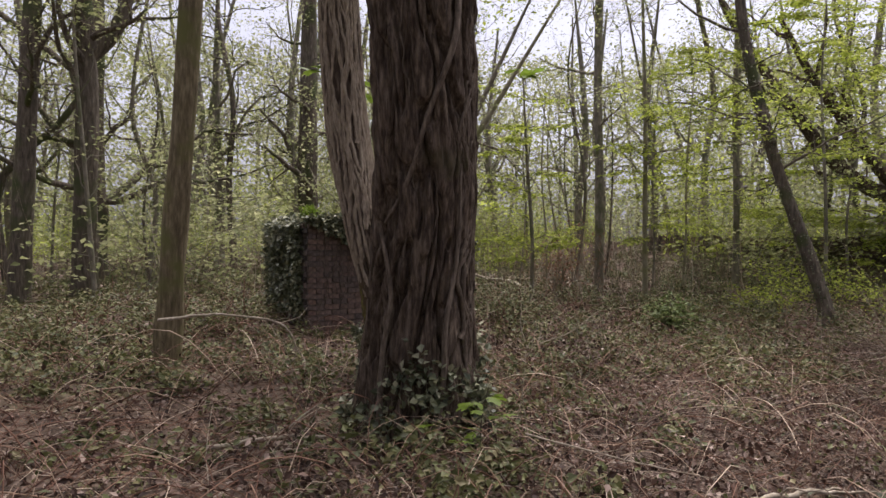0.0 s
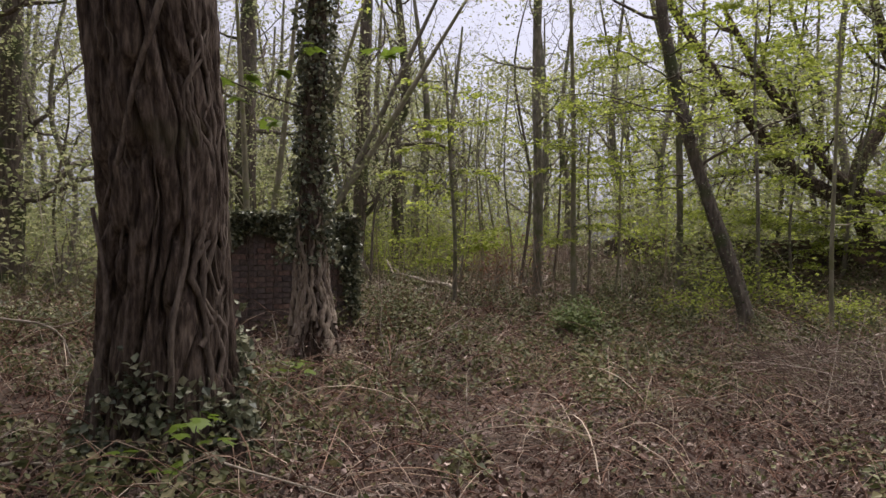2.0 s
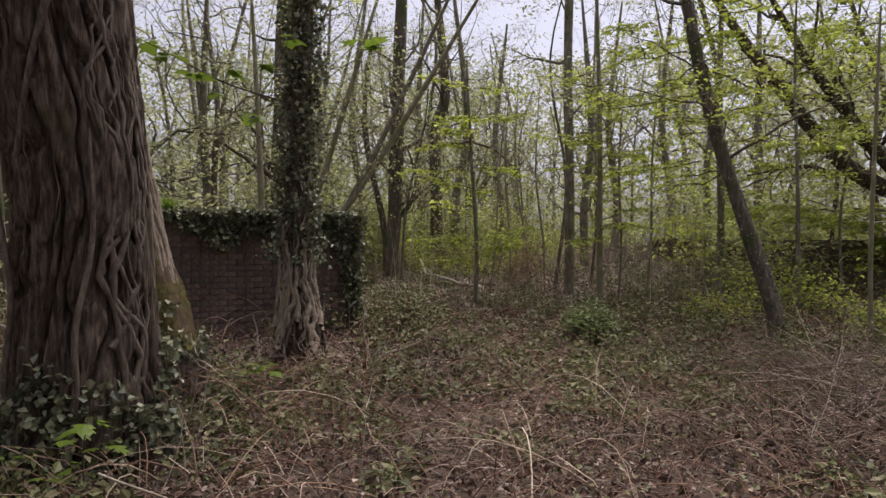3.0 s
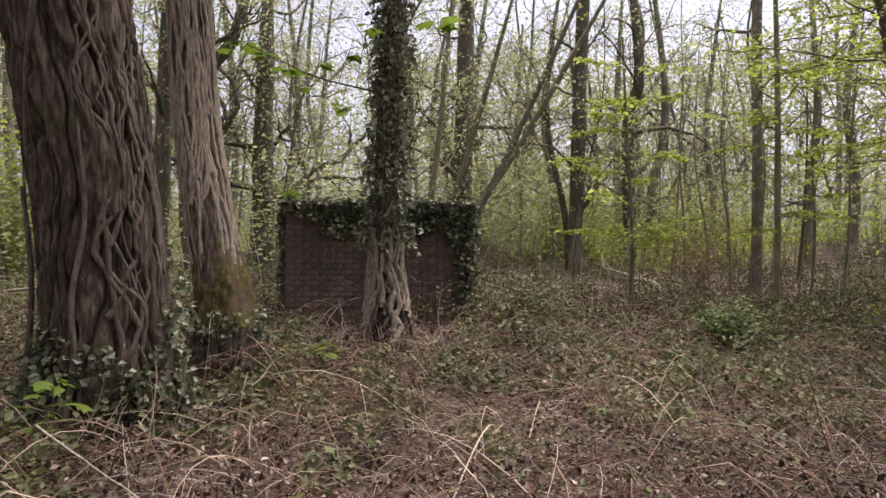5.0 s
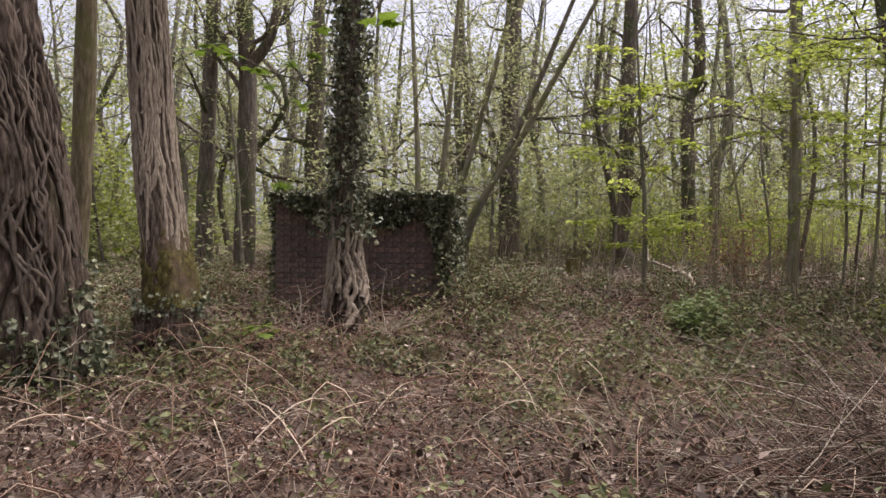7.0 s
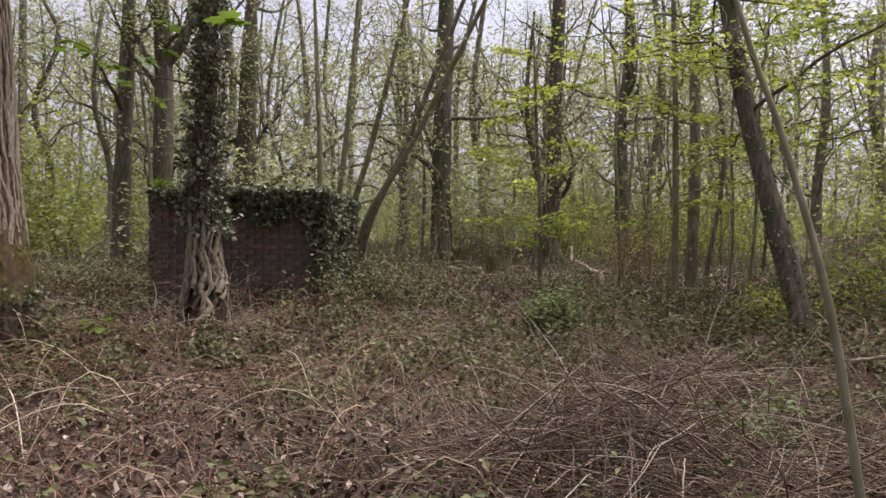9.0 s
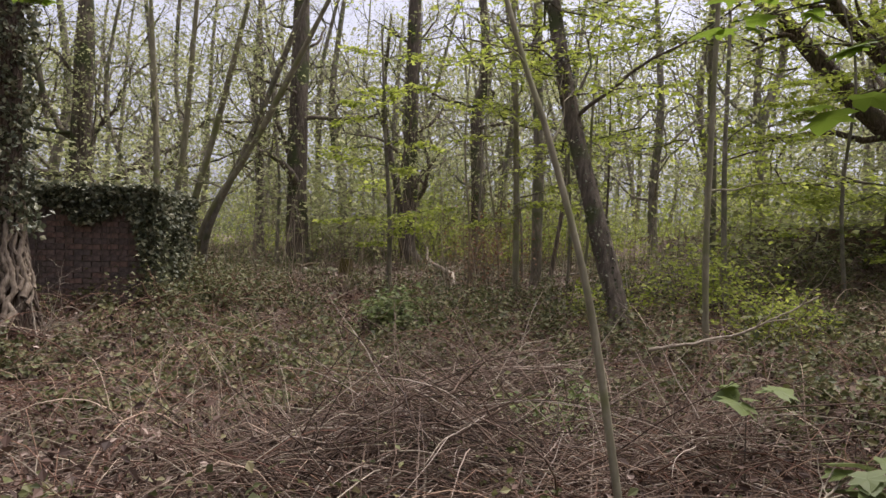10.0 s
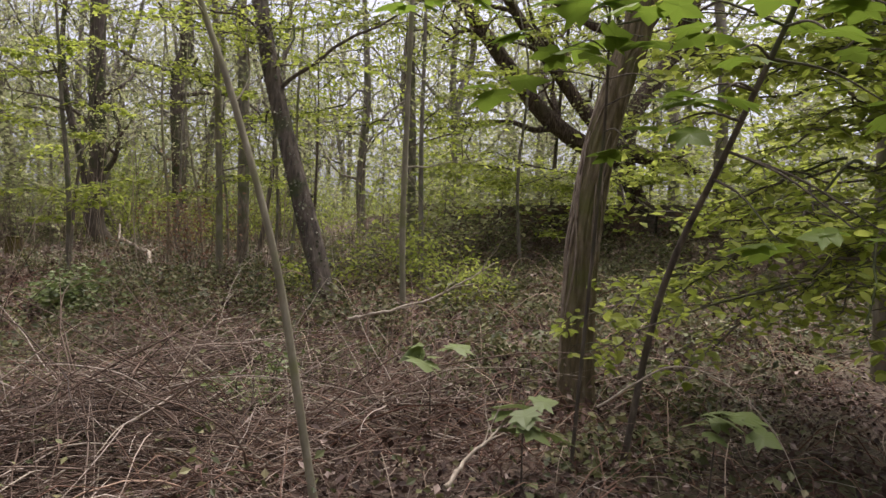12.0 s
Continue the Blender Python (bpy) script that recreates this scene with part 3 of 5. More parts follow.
lp, lr = along([(6.3, 11.2, 0), (6.27, 11.25, 0.45), (5.98, 11.4, 1.5), (5.55, 11.7, 3.2), (5.2, 12, 5.5), (5.0, 12, 9)], [0.125, 0.105, 0.095, 0.088, 0.07])
ivy_on(bpy.data.objects["leaning_tree"], lp, lr, 1500, 37, 0.0, 0.6, 0.04, 0.02, label="small ivy leaves on the bark")
tree("rough_tree", "tall tree with rough dark flaking bark", [(-4.2, 21.3, 0), (-4.2, 21.3, 4), (-4.1, 21.3, 10)], [0.33, 0.28, 0.2], M_BARK_DARK, 10, limbs=9, low=0.3, leaf=M_PALE_LEAF, leaf_n=3000)
tree("forked_tree", "dark tree that forks above head height", [(-7.0, 13.3, 0), (-6.95, 13.3, 2), (-6.9, 13.3, 5.0), (-7.3, 13.3, 9)], [0.24, 0.21, 0.18, 0.1], M_BARK_DARK, 14, limbs=6, low=0.55, leaf=M_PALE_LEAF, leaf_n=2500,
     extra=[([(-6.9, 13.3, 4.9), (-6.3, 13.5, 5.8), (-5.9, 13.6, 8.0)], [0.14, 0.12, 0.08])])
tree("spreading_tree", "broad old tree with many winding bare boughs", [(-9.3, 18.0, 0), (-9.2, 18, 2.0), (-9.2, 18, 4.2), (-9.0, 18, 9)], [0.36, 0.3, 0.26, 0.12], M_BARK_DARK, 15, limbs=12, low=0.35, limb_len=5, bend=0.35, leaf=M_PALE_LEAF, leaf_n=2500)
tree("edge_tree", "dark upright tree trunk", [(-8.1, 13.0, 0), (-8.0, 13, 2), (-7.8, 13, 5), (-7.6, 13, 9)], [0.2, 0.18, 0.15, 0.1], M_BARK_DARK, 16, limbs=6, low=0.5, leaf=M_PALE_LEAF, leaf_n=1500)
for k, (dx, lean) in enumerate([(0.0, 1.6), (-0.35, -0.5), (0.35, 2.6), (-0.1, 0.4), (0.15, 3.4)]):
    tree("coppice_stem", "pale leaning stem of an old coppice", [(-1.45 + dx, 12.9 + 0.2 * k, 0), (-1.4 + dx + lean * 0.12, 12.9, 1.2), (-1.3 + dx + lean * 0.45, 12.9, 3.0), (-1.2 + dx + lean, 12.9, 6.2)],
         [0.065, 0.056, 0.046, 0.022], (M_BARK_PALE, M_BARK_GREY)[k % 3 // 2], 170 + k, limbs=5, low=0.45, limb_len=1.6, leaf=M_PALE_LEAF, leaf_n=700, sides=8, group="coppice stems", flare=1.15)
tree("pole_sapling", "thin leaning pale sapling beside the path", [(6.85, 6.1, 0), (6.79, 6.1, 0.15), (6.66, 6.1, 0.94), (6.48, 6.1, 1.61), (6.32, 6.1, 2.1), (6.0, 6.1, 3.3)], [0.019, 0.017, 0.014, 0.011, 0.006], M_BARK_PALE, 11, limbs=3, low=0.6, limb_len=0.5, level=0, sides=8, leaf=None, flare=1.1, rough=0.05)
PTH = [(8.36, 7.78, 0), (8.37, 7.8, 0.5), (8.4, 7.8, 1.1), (8.5, 7.8, 1.7), (8.64, 7.8, 2.2), (8.76, 7.82, 2.65), (9.3, 8.0, 6)]
PTH_R = [0.105, 0.1, 0.095, 0.085, 0.07]
path_tree = trunk_tree("path_tree", "greenish-brown tree with dry ivy stems up its trunk", PTH, PTH_R, 12, 110, 140, 0.14, limbs=5, low=0.6, leaf=M_SPRING, leaf_n=1500)
[c for c in path_tree.children if c.name.startswith("trunk")][0].data.materials[0] = M_BARK_OLIVE
pp, pr = along(PTH, PTH_R)
add_vines(path_tree, pp, pr, 30, 24, (0.004, 0.013), 0.0, 0.45, 0.4)
tree("beech", "spreading beech with dark limbs and fresh leaves", [(12.95, 18.0, 0), (12.6, 17.95, 1.2), (12.05, 17.9, 2.5), (12.3, 18.0, 3.6), (13.3, 18.3, 5.2), (14.2, 18.6, 8.5)], [0.2, 0.19, 0.2, 0.15, 0.12, 0.06], M_BARK, 13, limbs=4, low=0.6, limb_len=4.0, leaf=M_SPRING, leaf_n=2500, leaf_size=0.1, flat=0.85, scatter=0.45, up=0.02,
     extra=[([(12.15, 17.9, 2.45), (11.2, 17.9, 2.75), (10.2, 17.9, 3.45), (9.3, 17.9, 4.6), (8.4, 17.9, 5.8), (7.4, 17.8, 7.2), (6.9, 17.7, 8.2)], [0.21, 0.2, 0.185, 0.165, 0.13, 0.09, 0.05]), ([(12.1, 17.9, 2.6), (11.3, 17.7, 3.2), (10.4, 17.6, 4.3), (9.4, 17.5, 5.6), (8.5, 17.4, 7.1)], [0.17, 0.155, 0.135, 0.11, 0.06]),
            ([(12.1, 17.8, 2.65), (12.7, 17.6, 2.48), (13.3, 17.4, 2.3)], [0.2, 0.18, 0.165]), ([(11.9, 17.9, 2.9), (11.2, 18.1, 3.6), (10.7, 18.2, 4.2), (10.3, 18.3, 5.6)], [0.13, 0.12, 0.1, 0.05]),
            ([(13.7, 17.9, 4.6), (13.3, 17.8, 5.3), (12.8, 17.8, 6.2), (12.4, 17.8, 7.6)], [0.2, 0.19, 0.16, 0.1])])


# ---- woods behind ----
def woods():
    rng = np.random.default_rng(77)
    kinds = []
    for k in range(5):
        h = rng.uniform(9, 13)
        kinds.append(tree("woodland_tree", "slender woodland tree with thin spring foliage", [(0, 40 + 6 * k, 0), (rng.normal(0, 0.35), 40 + 6 * k, h * 0.25), (rng.normal(0, 0.7), 40 + 6 * k, h * 0.45), (rng.normal(0, 0.8), 40 + 6 * k, h * 0.7), (rng.normal(0, 1.3), 40 + 6 * k, h)],
                          [0.105, 0.088, 0.065, 0.022], (M_BARK_DARK, M_BARK_GREY)[k % 2], 100 + k, limbs=14, limb_len=3.0, low=0.25, bend=0.38, leaf=M_PALE_LEAF, leaf_n=2300, leaf_size=0.115, scatter=0.3, sides=8, rings=16, group="trees of the wood"))
    n = 0
    while n < 28:
        a = radians(rng.uniform(-46, 72))
        d = rng.uniform(17, 50)
        x, y = 3 - d * math.sin(a), 2 + d * math.cos(a)
        if d < 26 and -6 < x < 7.5:
            continue
        s = rng.uniform(0.7, 1.25)
        copy_thing(kinds[n % 5], Matrix.Translation((x, y, gz(x, y) - 0.05)) @ Matrix.Rotation(rng.uniform(0, 6.28), 4, "Z") @ Matrix.Diagonal((s, s, s * rng.uniform(0.9, 1.2), 1)))
        n += 1
    # unseen trees behind the camera, added to hold back sky light
    for x, y in [(-6, -4), (-1, -7), (4, -7), (10, -6), (16, -1), (-10, 2)]:
        copy_thing(kinds[rng.integers(0, 5)], Matrix.Translation((x, y, gz(x, y) - 0.05)) @ Matrix.Rotation(rng.uniform(0, 6.28), 4, "Z"))
    # a second unseen row, added for the same shading, with wider crowns
    for x, y in [(-8, -1), (0, -11), (7, -9), (15, -5), (-12, -6)]:
        copy_thing(kinds[rng.integers(0, 5)], Matrix.Translation((x, y, gz(x, y) - 0.05)) @ Matrix.Rotation(rng.uniform(0, 6.28), 4, "Z") @ Matrix.Diagonal((1.3, 1.3, 1.0, 1)))
    stems = []
    for k in range(4):
        h = rng.uniform(4.5, 8)
        b = 30 + 3 * k
        stems.append(tree("thin_sapling", "thin upright sapling with sparse young leaves", [(0, b, 0), (rng.normal(0, 0.15), b, h * 0.35), (rng.normal(0, 0.35), b, h * 0.7), (rng.normal(0, 0.6), b, h)],
                          [0.045, 0.036, 0.026, 0.01], (M_BARK_GREY, M_BARK_DARK)[k % 2], 130 + k, limbs=8, limb_len=1.3, low=0.25, level=0, bend=0.3, leaf=M_PALE_LEAF, leaf_n=500, leaf_size=0.09, scatter=0.25, sides=6, rings=14, group="saplings"))
    n = 0
    while n < 24:
        a = radians(rng.uniform(-30, 62))
        d = rng.uniform(11, 27)
        x, y = 3 - d * math.sin(a), 2 + d * math.cos(a)
        if (y < 19 and -6 < x < 7) or (x < -1 and y < 12):
            continue
        s = rng.uniform(0.7, 1.3)
        copy_thing(stems[n % 4], Matrix.Translation((x, y, gz(x, y) - 0.05)) @ Matrix.Rotation(rng.uniform(0, 6.28), 4, "Z") @ Matrix.Rotation(rng.normal(0, 0.08), 4, "X") @ Matrix.Diagonal((s, s, s, 1)))
        n += 1

    oaks = [tree("bare_oak", "bare winding oak with a lattice of fine twigs", [(0, 30 + 4 * k, 0), (0.1, 30 + 4 * k, 2.5), (-0.3, 30 + 4 * k, 5.0), (0.3, 30 + 4 * k, 9.5)], [0.17, 0.14, 0.105, 0.04], M_BARK_GREY, 180 + k, limbs=13, limb_len=4.6, low=0.25, level=2, bend=0.42, up=0.05,
                 leaf=M_PALE_LEAF, leaf_n=700, leaf_size=0.09, scatter=0.3, sides=9, rings=18, group="bare oaks") for k in range(2)]
    spots = [(-3.2, 28), (5.8, 29), (-12.5, 20), (2.4, 33), (-8.2, 25), (9.5, 31), (-16, 15), (-6.5, 34), (-1.0, 30), (0.8, 27), (7.6, 33), (-5.6, 26.5), (-10.5, 29), (-13, 24.5), (-18, 20), (12.5, 29), (16, 25)]
    for k, (x, y) in enumerate(spots):
        m = Matrix.Translation((x, y, gz(x, y) - 0.05)) @ Matrix.Rotation(rng.uniform(0, 6.28), 4, "Z") @ Matrix.Diagonal((1.1, 1.1, 1.25, 1))
        if k < 2:
            oaks[k].matrix_basis = m
        else:
            copy_thing(oaks[k % 2], m @ Matrix.Diagonal((1 / 1.1, 1 / 1.1, 1 / 1.25, 1)))


woods()


def shrub(name, label, at, seed, stems=9, height=1.6, leaf=None, leaf_n=1600, size=0.08, width=0.8, group="", bark=None, scatter=0.2):
    rng = np.random.default_rng(seed)
    top = thing(name, (at[0], at[1], gz(*at) - 0.03), label, "bush", group)
    tips = []
    for _ in range(stems):
        g = Geo()
        az = rng.uniform(0, 6.28)
        q, qr = grow((rng.normal(0, 0.1), rng.normal(0, 0.1), 0), (math.cos(az) * width, math.sin(az) * width, 1.2), height * rng.uniform(0.6, 1.2), 0.014, rng, 0.25, 0.02, 8)
        tube(g, q, qr, 4)
        branch_out(g, q, qr, rng, 5, height * 0.4, 0, tips, 0.3, 0.0, 1.0, 0.2, 3)
        tips.extend(q[3:])
        part("stem", g, bark or M_BARK_GREY, top)
    tips = np.array(tips)
    p = tips[rng.integers(0, len(tips), leaf_n)] + rng.normal(0, scatter, (leaf_n, 3)) * np.array([1, 1, 0.5])
    p[:, 2] = np.abs(p[:, 2])
    g = Geo()
    leaves(g, p, size * rng.uniform(0.6, 1.2, leaf_n), rng, 0.6, 0.65, 0.15)
    part("foliage", g, leaf or M_PALE_LEAF, top, smooth=False)
    return top


def thickets():
    rng = np.random.default_rng(5)
    kinds = [shrub("woodland_bush", "loose woodland bush in yellow-green spring leaf", (0, 34 + 3 * k), 40 + k, 10, 2.6, (M_PALE_LEAF, M_SPRING)[k % 2], 1900, 0.11, 0.9, "bushes of the wood", scatter=0.35) for k in range(4)]
    n = 0
    while n < 62:
        a = radians(rng.uniform(-46, 72))
        d = rng.uniform(15, 40)
        x, y = 3 - d * math.sin(a), 2 + d * math.cos(a)
        if d < 21 and -5 < x < 8:
            continue
        s = rng.uniform(0.9, 1.8)
        copy_thing(kinds[n % 4], Matrix.Translation((x, y, gz(x, y) - 0.03)) @ Matrix.Rotation(rng.uniform(0, 6.28), 4, "Z") @ Matrix.Diagonal((s, s, s * rng.uniform(0.8, 1.3), 1)))
        n += 1
    # unseen bushes around the back, added to darken sides facing the camera
    for x, y in [(-6, -3), (-3, -5), (0, -6), (3, -6), (6, -5.5), (9, -4.5), (12, -3), (14.5, 0), (15.5, 3.5), (-8, 0), (-9, 3)]:
        copy_thing(kinds[rng.integers(0, 4)], Matrix.Translation((x, y, gz(x, y) - 0.03)) @ Matrix.Rotation(rng.uniform(0, 6.28), 4, "Z") @ Matrix.Diagonal((1.2, 1.2, 1.4, 1)))
    # distant woods: clumps of leaf sprays and thin trunks
    g, gt = Geo(), Geo()
    m = 1650
    # about a fifth is added unseen behind the camera to block light
    a = np.radians(rng.uniform(-55, 80, m) + np.where(rng.uniform(0, 1, m) < 0.22, 180, 0))
    d = rng.uniform(34, 85, m)
    cx, cy = 3 - d * np.sin(a), 2 + d * np.cos(a)
    cz = rng.uniform(0.05, 1, m) ** 1.4 * 0.28 * d
    k = 110
    p = np.stack([np.repeat(cx, k), np.repeat(cy, k), np.repeat(cz, k)], -1) + rng.normal(0, 1, (m * k, 3)) * np.array([1.5, 1.5, 0.9])
    p[:, 2] = np.maximum(p[:, 2], 0.2) + 0.3
    leaves(g, p, np.repeat(d, k) * rng.uniform(0.0038, 0.0078, m * k), rng, 0.5, 0.7)
    # the haze over these leaves is only in their colour
    tagged(part("distant_foliage", g, M_PALE_LEAF, smooth=False), "yellow-green foliage of the distant wood, haze put into its colour", "foliage", kind="stuff")
    for i in range(210):
        q, qr = grow((cx[i], cy[i], gz(cx[i], cy[i]) - 0.1), (rng.normal(0, 0.06), rng.normal(0, 0.06), 1), rng.uniform(11, 20), rng.uniform(0.1, 0.22), rng, 0.07, 0.1, 8)
        tube(gt, q, qr, 6)
        branch_out(gt, q, qr, rng, 8, 4.0, 1, [], 0.3, 0.1, 0.9, 0.25, 3)
    tagged(part("distant_trunks", gt, M_BARK_GREY), "grey trunks of the distant wood", "trees", kind="stuff")


thickets()

# ---- forest floor ----
def scatter_xy(n, rng, x0=-7.5, x1=13, y0=1.5, y1=19, near=7.0):
    """Places on the ground, denser towards the path."""
    x, y = rng.uniform(x0, x1, n * 4), rng.uniform(y0, y1, n * 4)
    d = np.hypot(x - 3.5, y - 1.5)
    keep = rng.uniform(0, 1, n * 4) < np.minimum(1, near / (d + 0.1)) ** 1.3
    return x[keep][:n], y[keep][:n]


def arcs(geo, x, y, rng, length, r, rise=0.35, n=5, sides=3):
    """Thin arching stems from the ground."""
    z = ground_z(x, y)
    for i in range(len(x)):
        az, el = rng.uniform(0, 6.28), rng.uniform(0.02, 1.0) * rise * 3
        ln = length * rng.uniform(0.4, 1.3)
        t = np.linspace(0, 1, n)
        h = ln * (el * t - (el * 0.9 + 0.1) * t * t) * 0.9
        bend = rng.normal(0, 0.25)
        a = az + bend * t
        q = np.stack([x[i] + np.cos(a) * ln * t, y[i] + np.sin(a) * ln * t, z[i] + 0.015 + np.maximum(h, -0.01)], -1)
        tube(geo, q, r * rng.uniform(0.6, 1.4) * np.linspace(1, 0.5, n), sides)


def forest_floor():
    rng = np.random.default_rng(9)
    g = Geo()
    x, y = scatter_xy(82000, rng, -7.5, 13, -3, 19)
    p = np.stack([x, y, ground_z(x, y) + rng.uniform(0.0, 0.05, len(x))], -1)
    leaves(g, p, rng.uniform(0.03, 0.075, len(x)), rng, 0.5, 0.65, 0.0)
    tagged(part("leaf_litter", g, M_LITTER, smooth=False), "brown fallen leaves strewn over the woodland floor", "leaf litter", kind="stuff")
    g = Geo()
    n = 52000
    x, y = rng.uniform(-16, 14, n), 13 + 22 * rng.uniform(0, 1, n) ** 1.3
    p = np.stack([x, y, ground_z(x, y) + rng.uniform(0.0, 0.09, n)], -1)
    leaves(g, p, rng.uniform(0.06, 0.13, n), rng, 0.35, 0.65, -0.1)
    tagged(part("far_leaf_litter", g, M_LIFTED_LITTER, smooth=False), "dull brown leaf litter among the farther trees", "leaf litter", kind="stuff")
    g = Geo()
    x, y = rng.uniform(-13, 9, 1500), 12 + 17 * rng.uniform(0, 1, 1500) ** 1.2
    arcs(g, x, y, rng, 1.1, 0.011, 0.22)
    tagged(part("fallen_sticks", g, M_THICKET), "grey dead sticks lying among the farther trees", "sticks", kind="stuff")
    g = Geo()
    n = 1500
    x, y = rng.uniform(-4, 10.5, n), rng.uniform(3.4, 13, n)
    keep = y > 0.42 * x + 3.6
    arcs(g, x[keep], y[keep], rng, 1.25, 0.0042, 0.5, 8)
    tagged(part("bramble_canes", g, M_STEM), "long arching reddish bramble canes", "brambles", kind="stuff")
    g = Geo()
    cx, cy = scatter_xy(4200, rng, -11, 13, 3.0, 30, 11.0)
    mask = 0.6 * vnoise(cx * 0.45, cy * 0.45, 21) + 0.4 * vnoise(cx * 1.6, cy * 1.6, 22) + np.clip((cy - 7.0) * 0.05, -0.1, 0.16)
    keep = (mask > 0.4) & ((((cx - 1.0) / 4.5) ** 2 + ((cy - 18) / 4.8) ** 2 > 1) | (mask > 0.66)) & (((cx + 0.4) / 1.9) ** 2 + ((cy - 8.6) / 1.3) ** 2 > rng.uniform(0, 1.1, len(cx)))
    cx, cy, mask = cx[keep], cy[keep], mask[keep]
    per = 55
    rad, hgt = rng.uniform(0.08, 0.3, len(cx)), rng.uniform(0.06, 0.3, len(cx)) + 0.7 * (mask - 0.42)
    a, rr = rng.uniform(0, 6.28, (len(cx), per)), np.sqrt(rng.uniform(0, 1, (len(cx), per)))
    x, y = (cx[:, None] + rad[:, None] * rr * np.cos(a)).ravel(), (cy[:, None] + rad[:, None] * rr * np.sin(a)).ravel()
    h = (hgt[:, None] * (1 - 0.7 * rr ** 2) * rng.uniform(0.15, 1, rr.shape)).ravel()
    p = np.stack([x, y, ground_z(x, y) + h], -1)
    leaves(g, p, rng.uniform(0.03, 0.08, len(x)), rng, 0.45, 0.7, 0.1)
    n = 9000
    x = rng.uniform(-2, 10.5, n)
    y = 0.42 * x + 1.6 + rng.uniform(0, 1, n) ** 0.7 * 4.2
    m = 0.5 * vnoise(x * 1.3, y * 1.3, 34) + 0.5 * vnoise(x * 4, y * 4, 35)
    x, y, m = x[m > 0.5], y[m > 0.5], m[m > 0.5]
    p = np.stack([x, y, ground_z(x, y) + 0.03 + rng.uniform(0, 1, len(x)) * 1.3 * (m - 0.45)], -1)
    leaves(g, p, rng.uniform(0.025, 0.055, len(x)), rng, 0.4, 0.7, 0.1)
    tagged(part("undergrowth", g, M_HERB, smooth=False), "low green bramble and ivy undergrowth", "undergrowth", kind="stuff")
    g = Geo()
    x, y = scatter_xy(7500, rng, -7, 12, 2.0, 18, 6.0)
    arcs(g, x, y, rng, 0.6, 0.0034, 0.75)
    tagged(part("dry_stems", g, M_STEM), "tangle of dry reddish bramble stems", "dry stems", kind="stuff")
    g = Geo()
    x, y = scatter_xy(24000, rng, -6, 12, 2.0, 16, 6.0)
    m = 0.5 * vnoise(x * 0.7, y * 0.7, 31) + 0.5 * vnoise(x * 2.2, y * 2.2, 32)
    x, y, m = x[m > 0.42], y[m > 0.42], m[m > 0.42]
    p = np.stack([x, y, ground_z(x, y) + rng.uniform(0.03, 1, len(x)) * (0.08 + 1.2 * (m - 0.42))], -1)
    leaves(g, p, rng.uniform(0.03, 0.07, len(x)), rng, 0.2, 0.6, 0.3)
    n = 26000
    x = rng.uniform(-1, 10.5, n)
    y = 0.42 * x + 1.2 + rng.uniform(0, 1, n) ** 0.8 * 4.2
    m = vnoise(x * 2.6, y * 2.6, 33)
    p = np.stack([x, y, ground_z(x, y) + 0.02 + rng.uniform(0, 1, n) ** 2 * 0.22 * m], -1)
    leaves(g, p, rng.uniform(0.018, 0.05, n), rng, 0.25, 0.6, 0.2)
    tagged(part("withered_leaves", g, M_LITTER, smooth=False), "withered brown leaves caught on bramble stems", "dead leaves", kind="stuff")
    g = Geo()
    for i in range(1500):
        x, y = rng.uniform(-10, 9), rng.uniform(12.5, 29)
        if 0.5 * vnoise(np.array([x * 0.5]), np.array([y * 0.5]), 51)[0] + 0.5 * rng.uniform() < 0.42:
            continue
        q, qr = grow((x, y, gz(x, y)), (rng.normal(0, 0.22), rng.normal(0, 0.22), 1), rng.uniform(0.6, 3.0), rng.uniform(0.004, 0.011), rng, 0.1, 0.03, 6)
        tube(g, q, qr, 3)
    tagged(part("thicket_stems", g, M_THICKET), "thin brown stems of a bare thicket", "thicket", kind="stuff")
    g = Geo()
    x, y = scatter_xy(3500, rng, -6, 12, 2.0, 17, 6.0)
    arcs(g, x, y, rng, 0.6, 0.0045, 0.15)
    n = 4200
    x = rng.uniform(-1, 10.5, n)
    y = 0.42 * x + 1.3 + rng.uniform(0, 1, n) ** 0.8 * 4.0
    arcs(g, x, y, rng, 0.5, 0.0021, 0.35)
    tagged(part("fallen_twigs", g, M_TWIG), "scattered thin dead twigs", "twigs", kind="stuff")


forest_floor()


# ---- old wall on the bank ----
def boxes(geo, centres, sizes, turns):
    """Many turned boxes in one go."""
    c = np.array([(-1, -1, -1), (1, -1, -1), (1, 1, -1), (-1, 1, -1), (-1, -1, 1), (1, -1, 1), (1, 1, 1), (-1, 1, 1)]) * 0.5
    v = c[None] * np.asarray(sizes)[:, None, :]
    ca, sa = np.cos(turns)[:, None], np.sin(turns)[:, None]
    v = np.stack([v[..., 0] * ca - v[..., 1] * sa, v[..., 0] * sa + v[..., 1] * ca, v[..., 2]], -1) + np.asarray(centres)[:, None, :]
    f = np.array([(0, 3, 2, 1), (4, 5, 6, 7), (0, 1, 5, 4), (1, 2, 6, 5), (2, 3, 7, 6), (3, 0, 4, 7)])
    geo.add(v.reshape(-1, 3), (np.arange(len(v))[:, None, None] * 8 + f[None]).reshape(-1, 4))


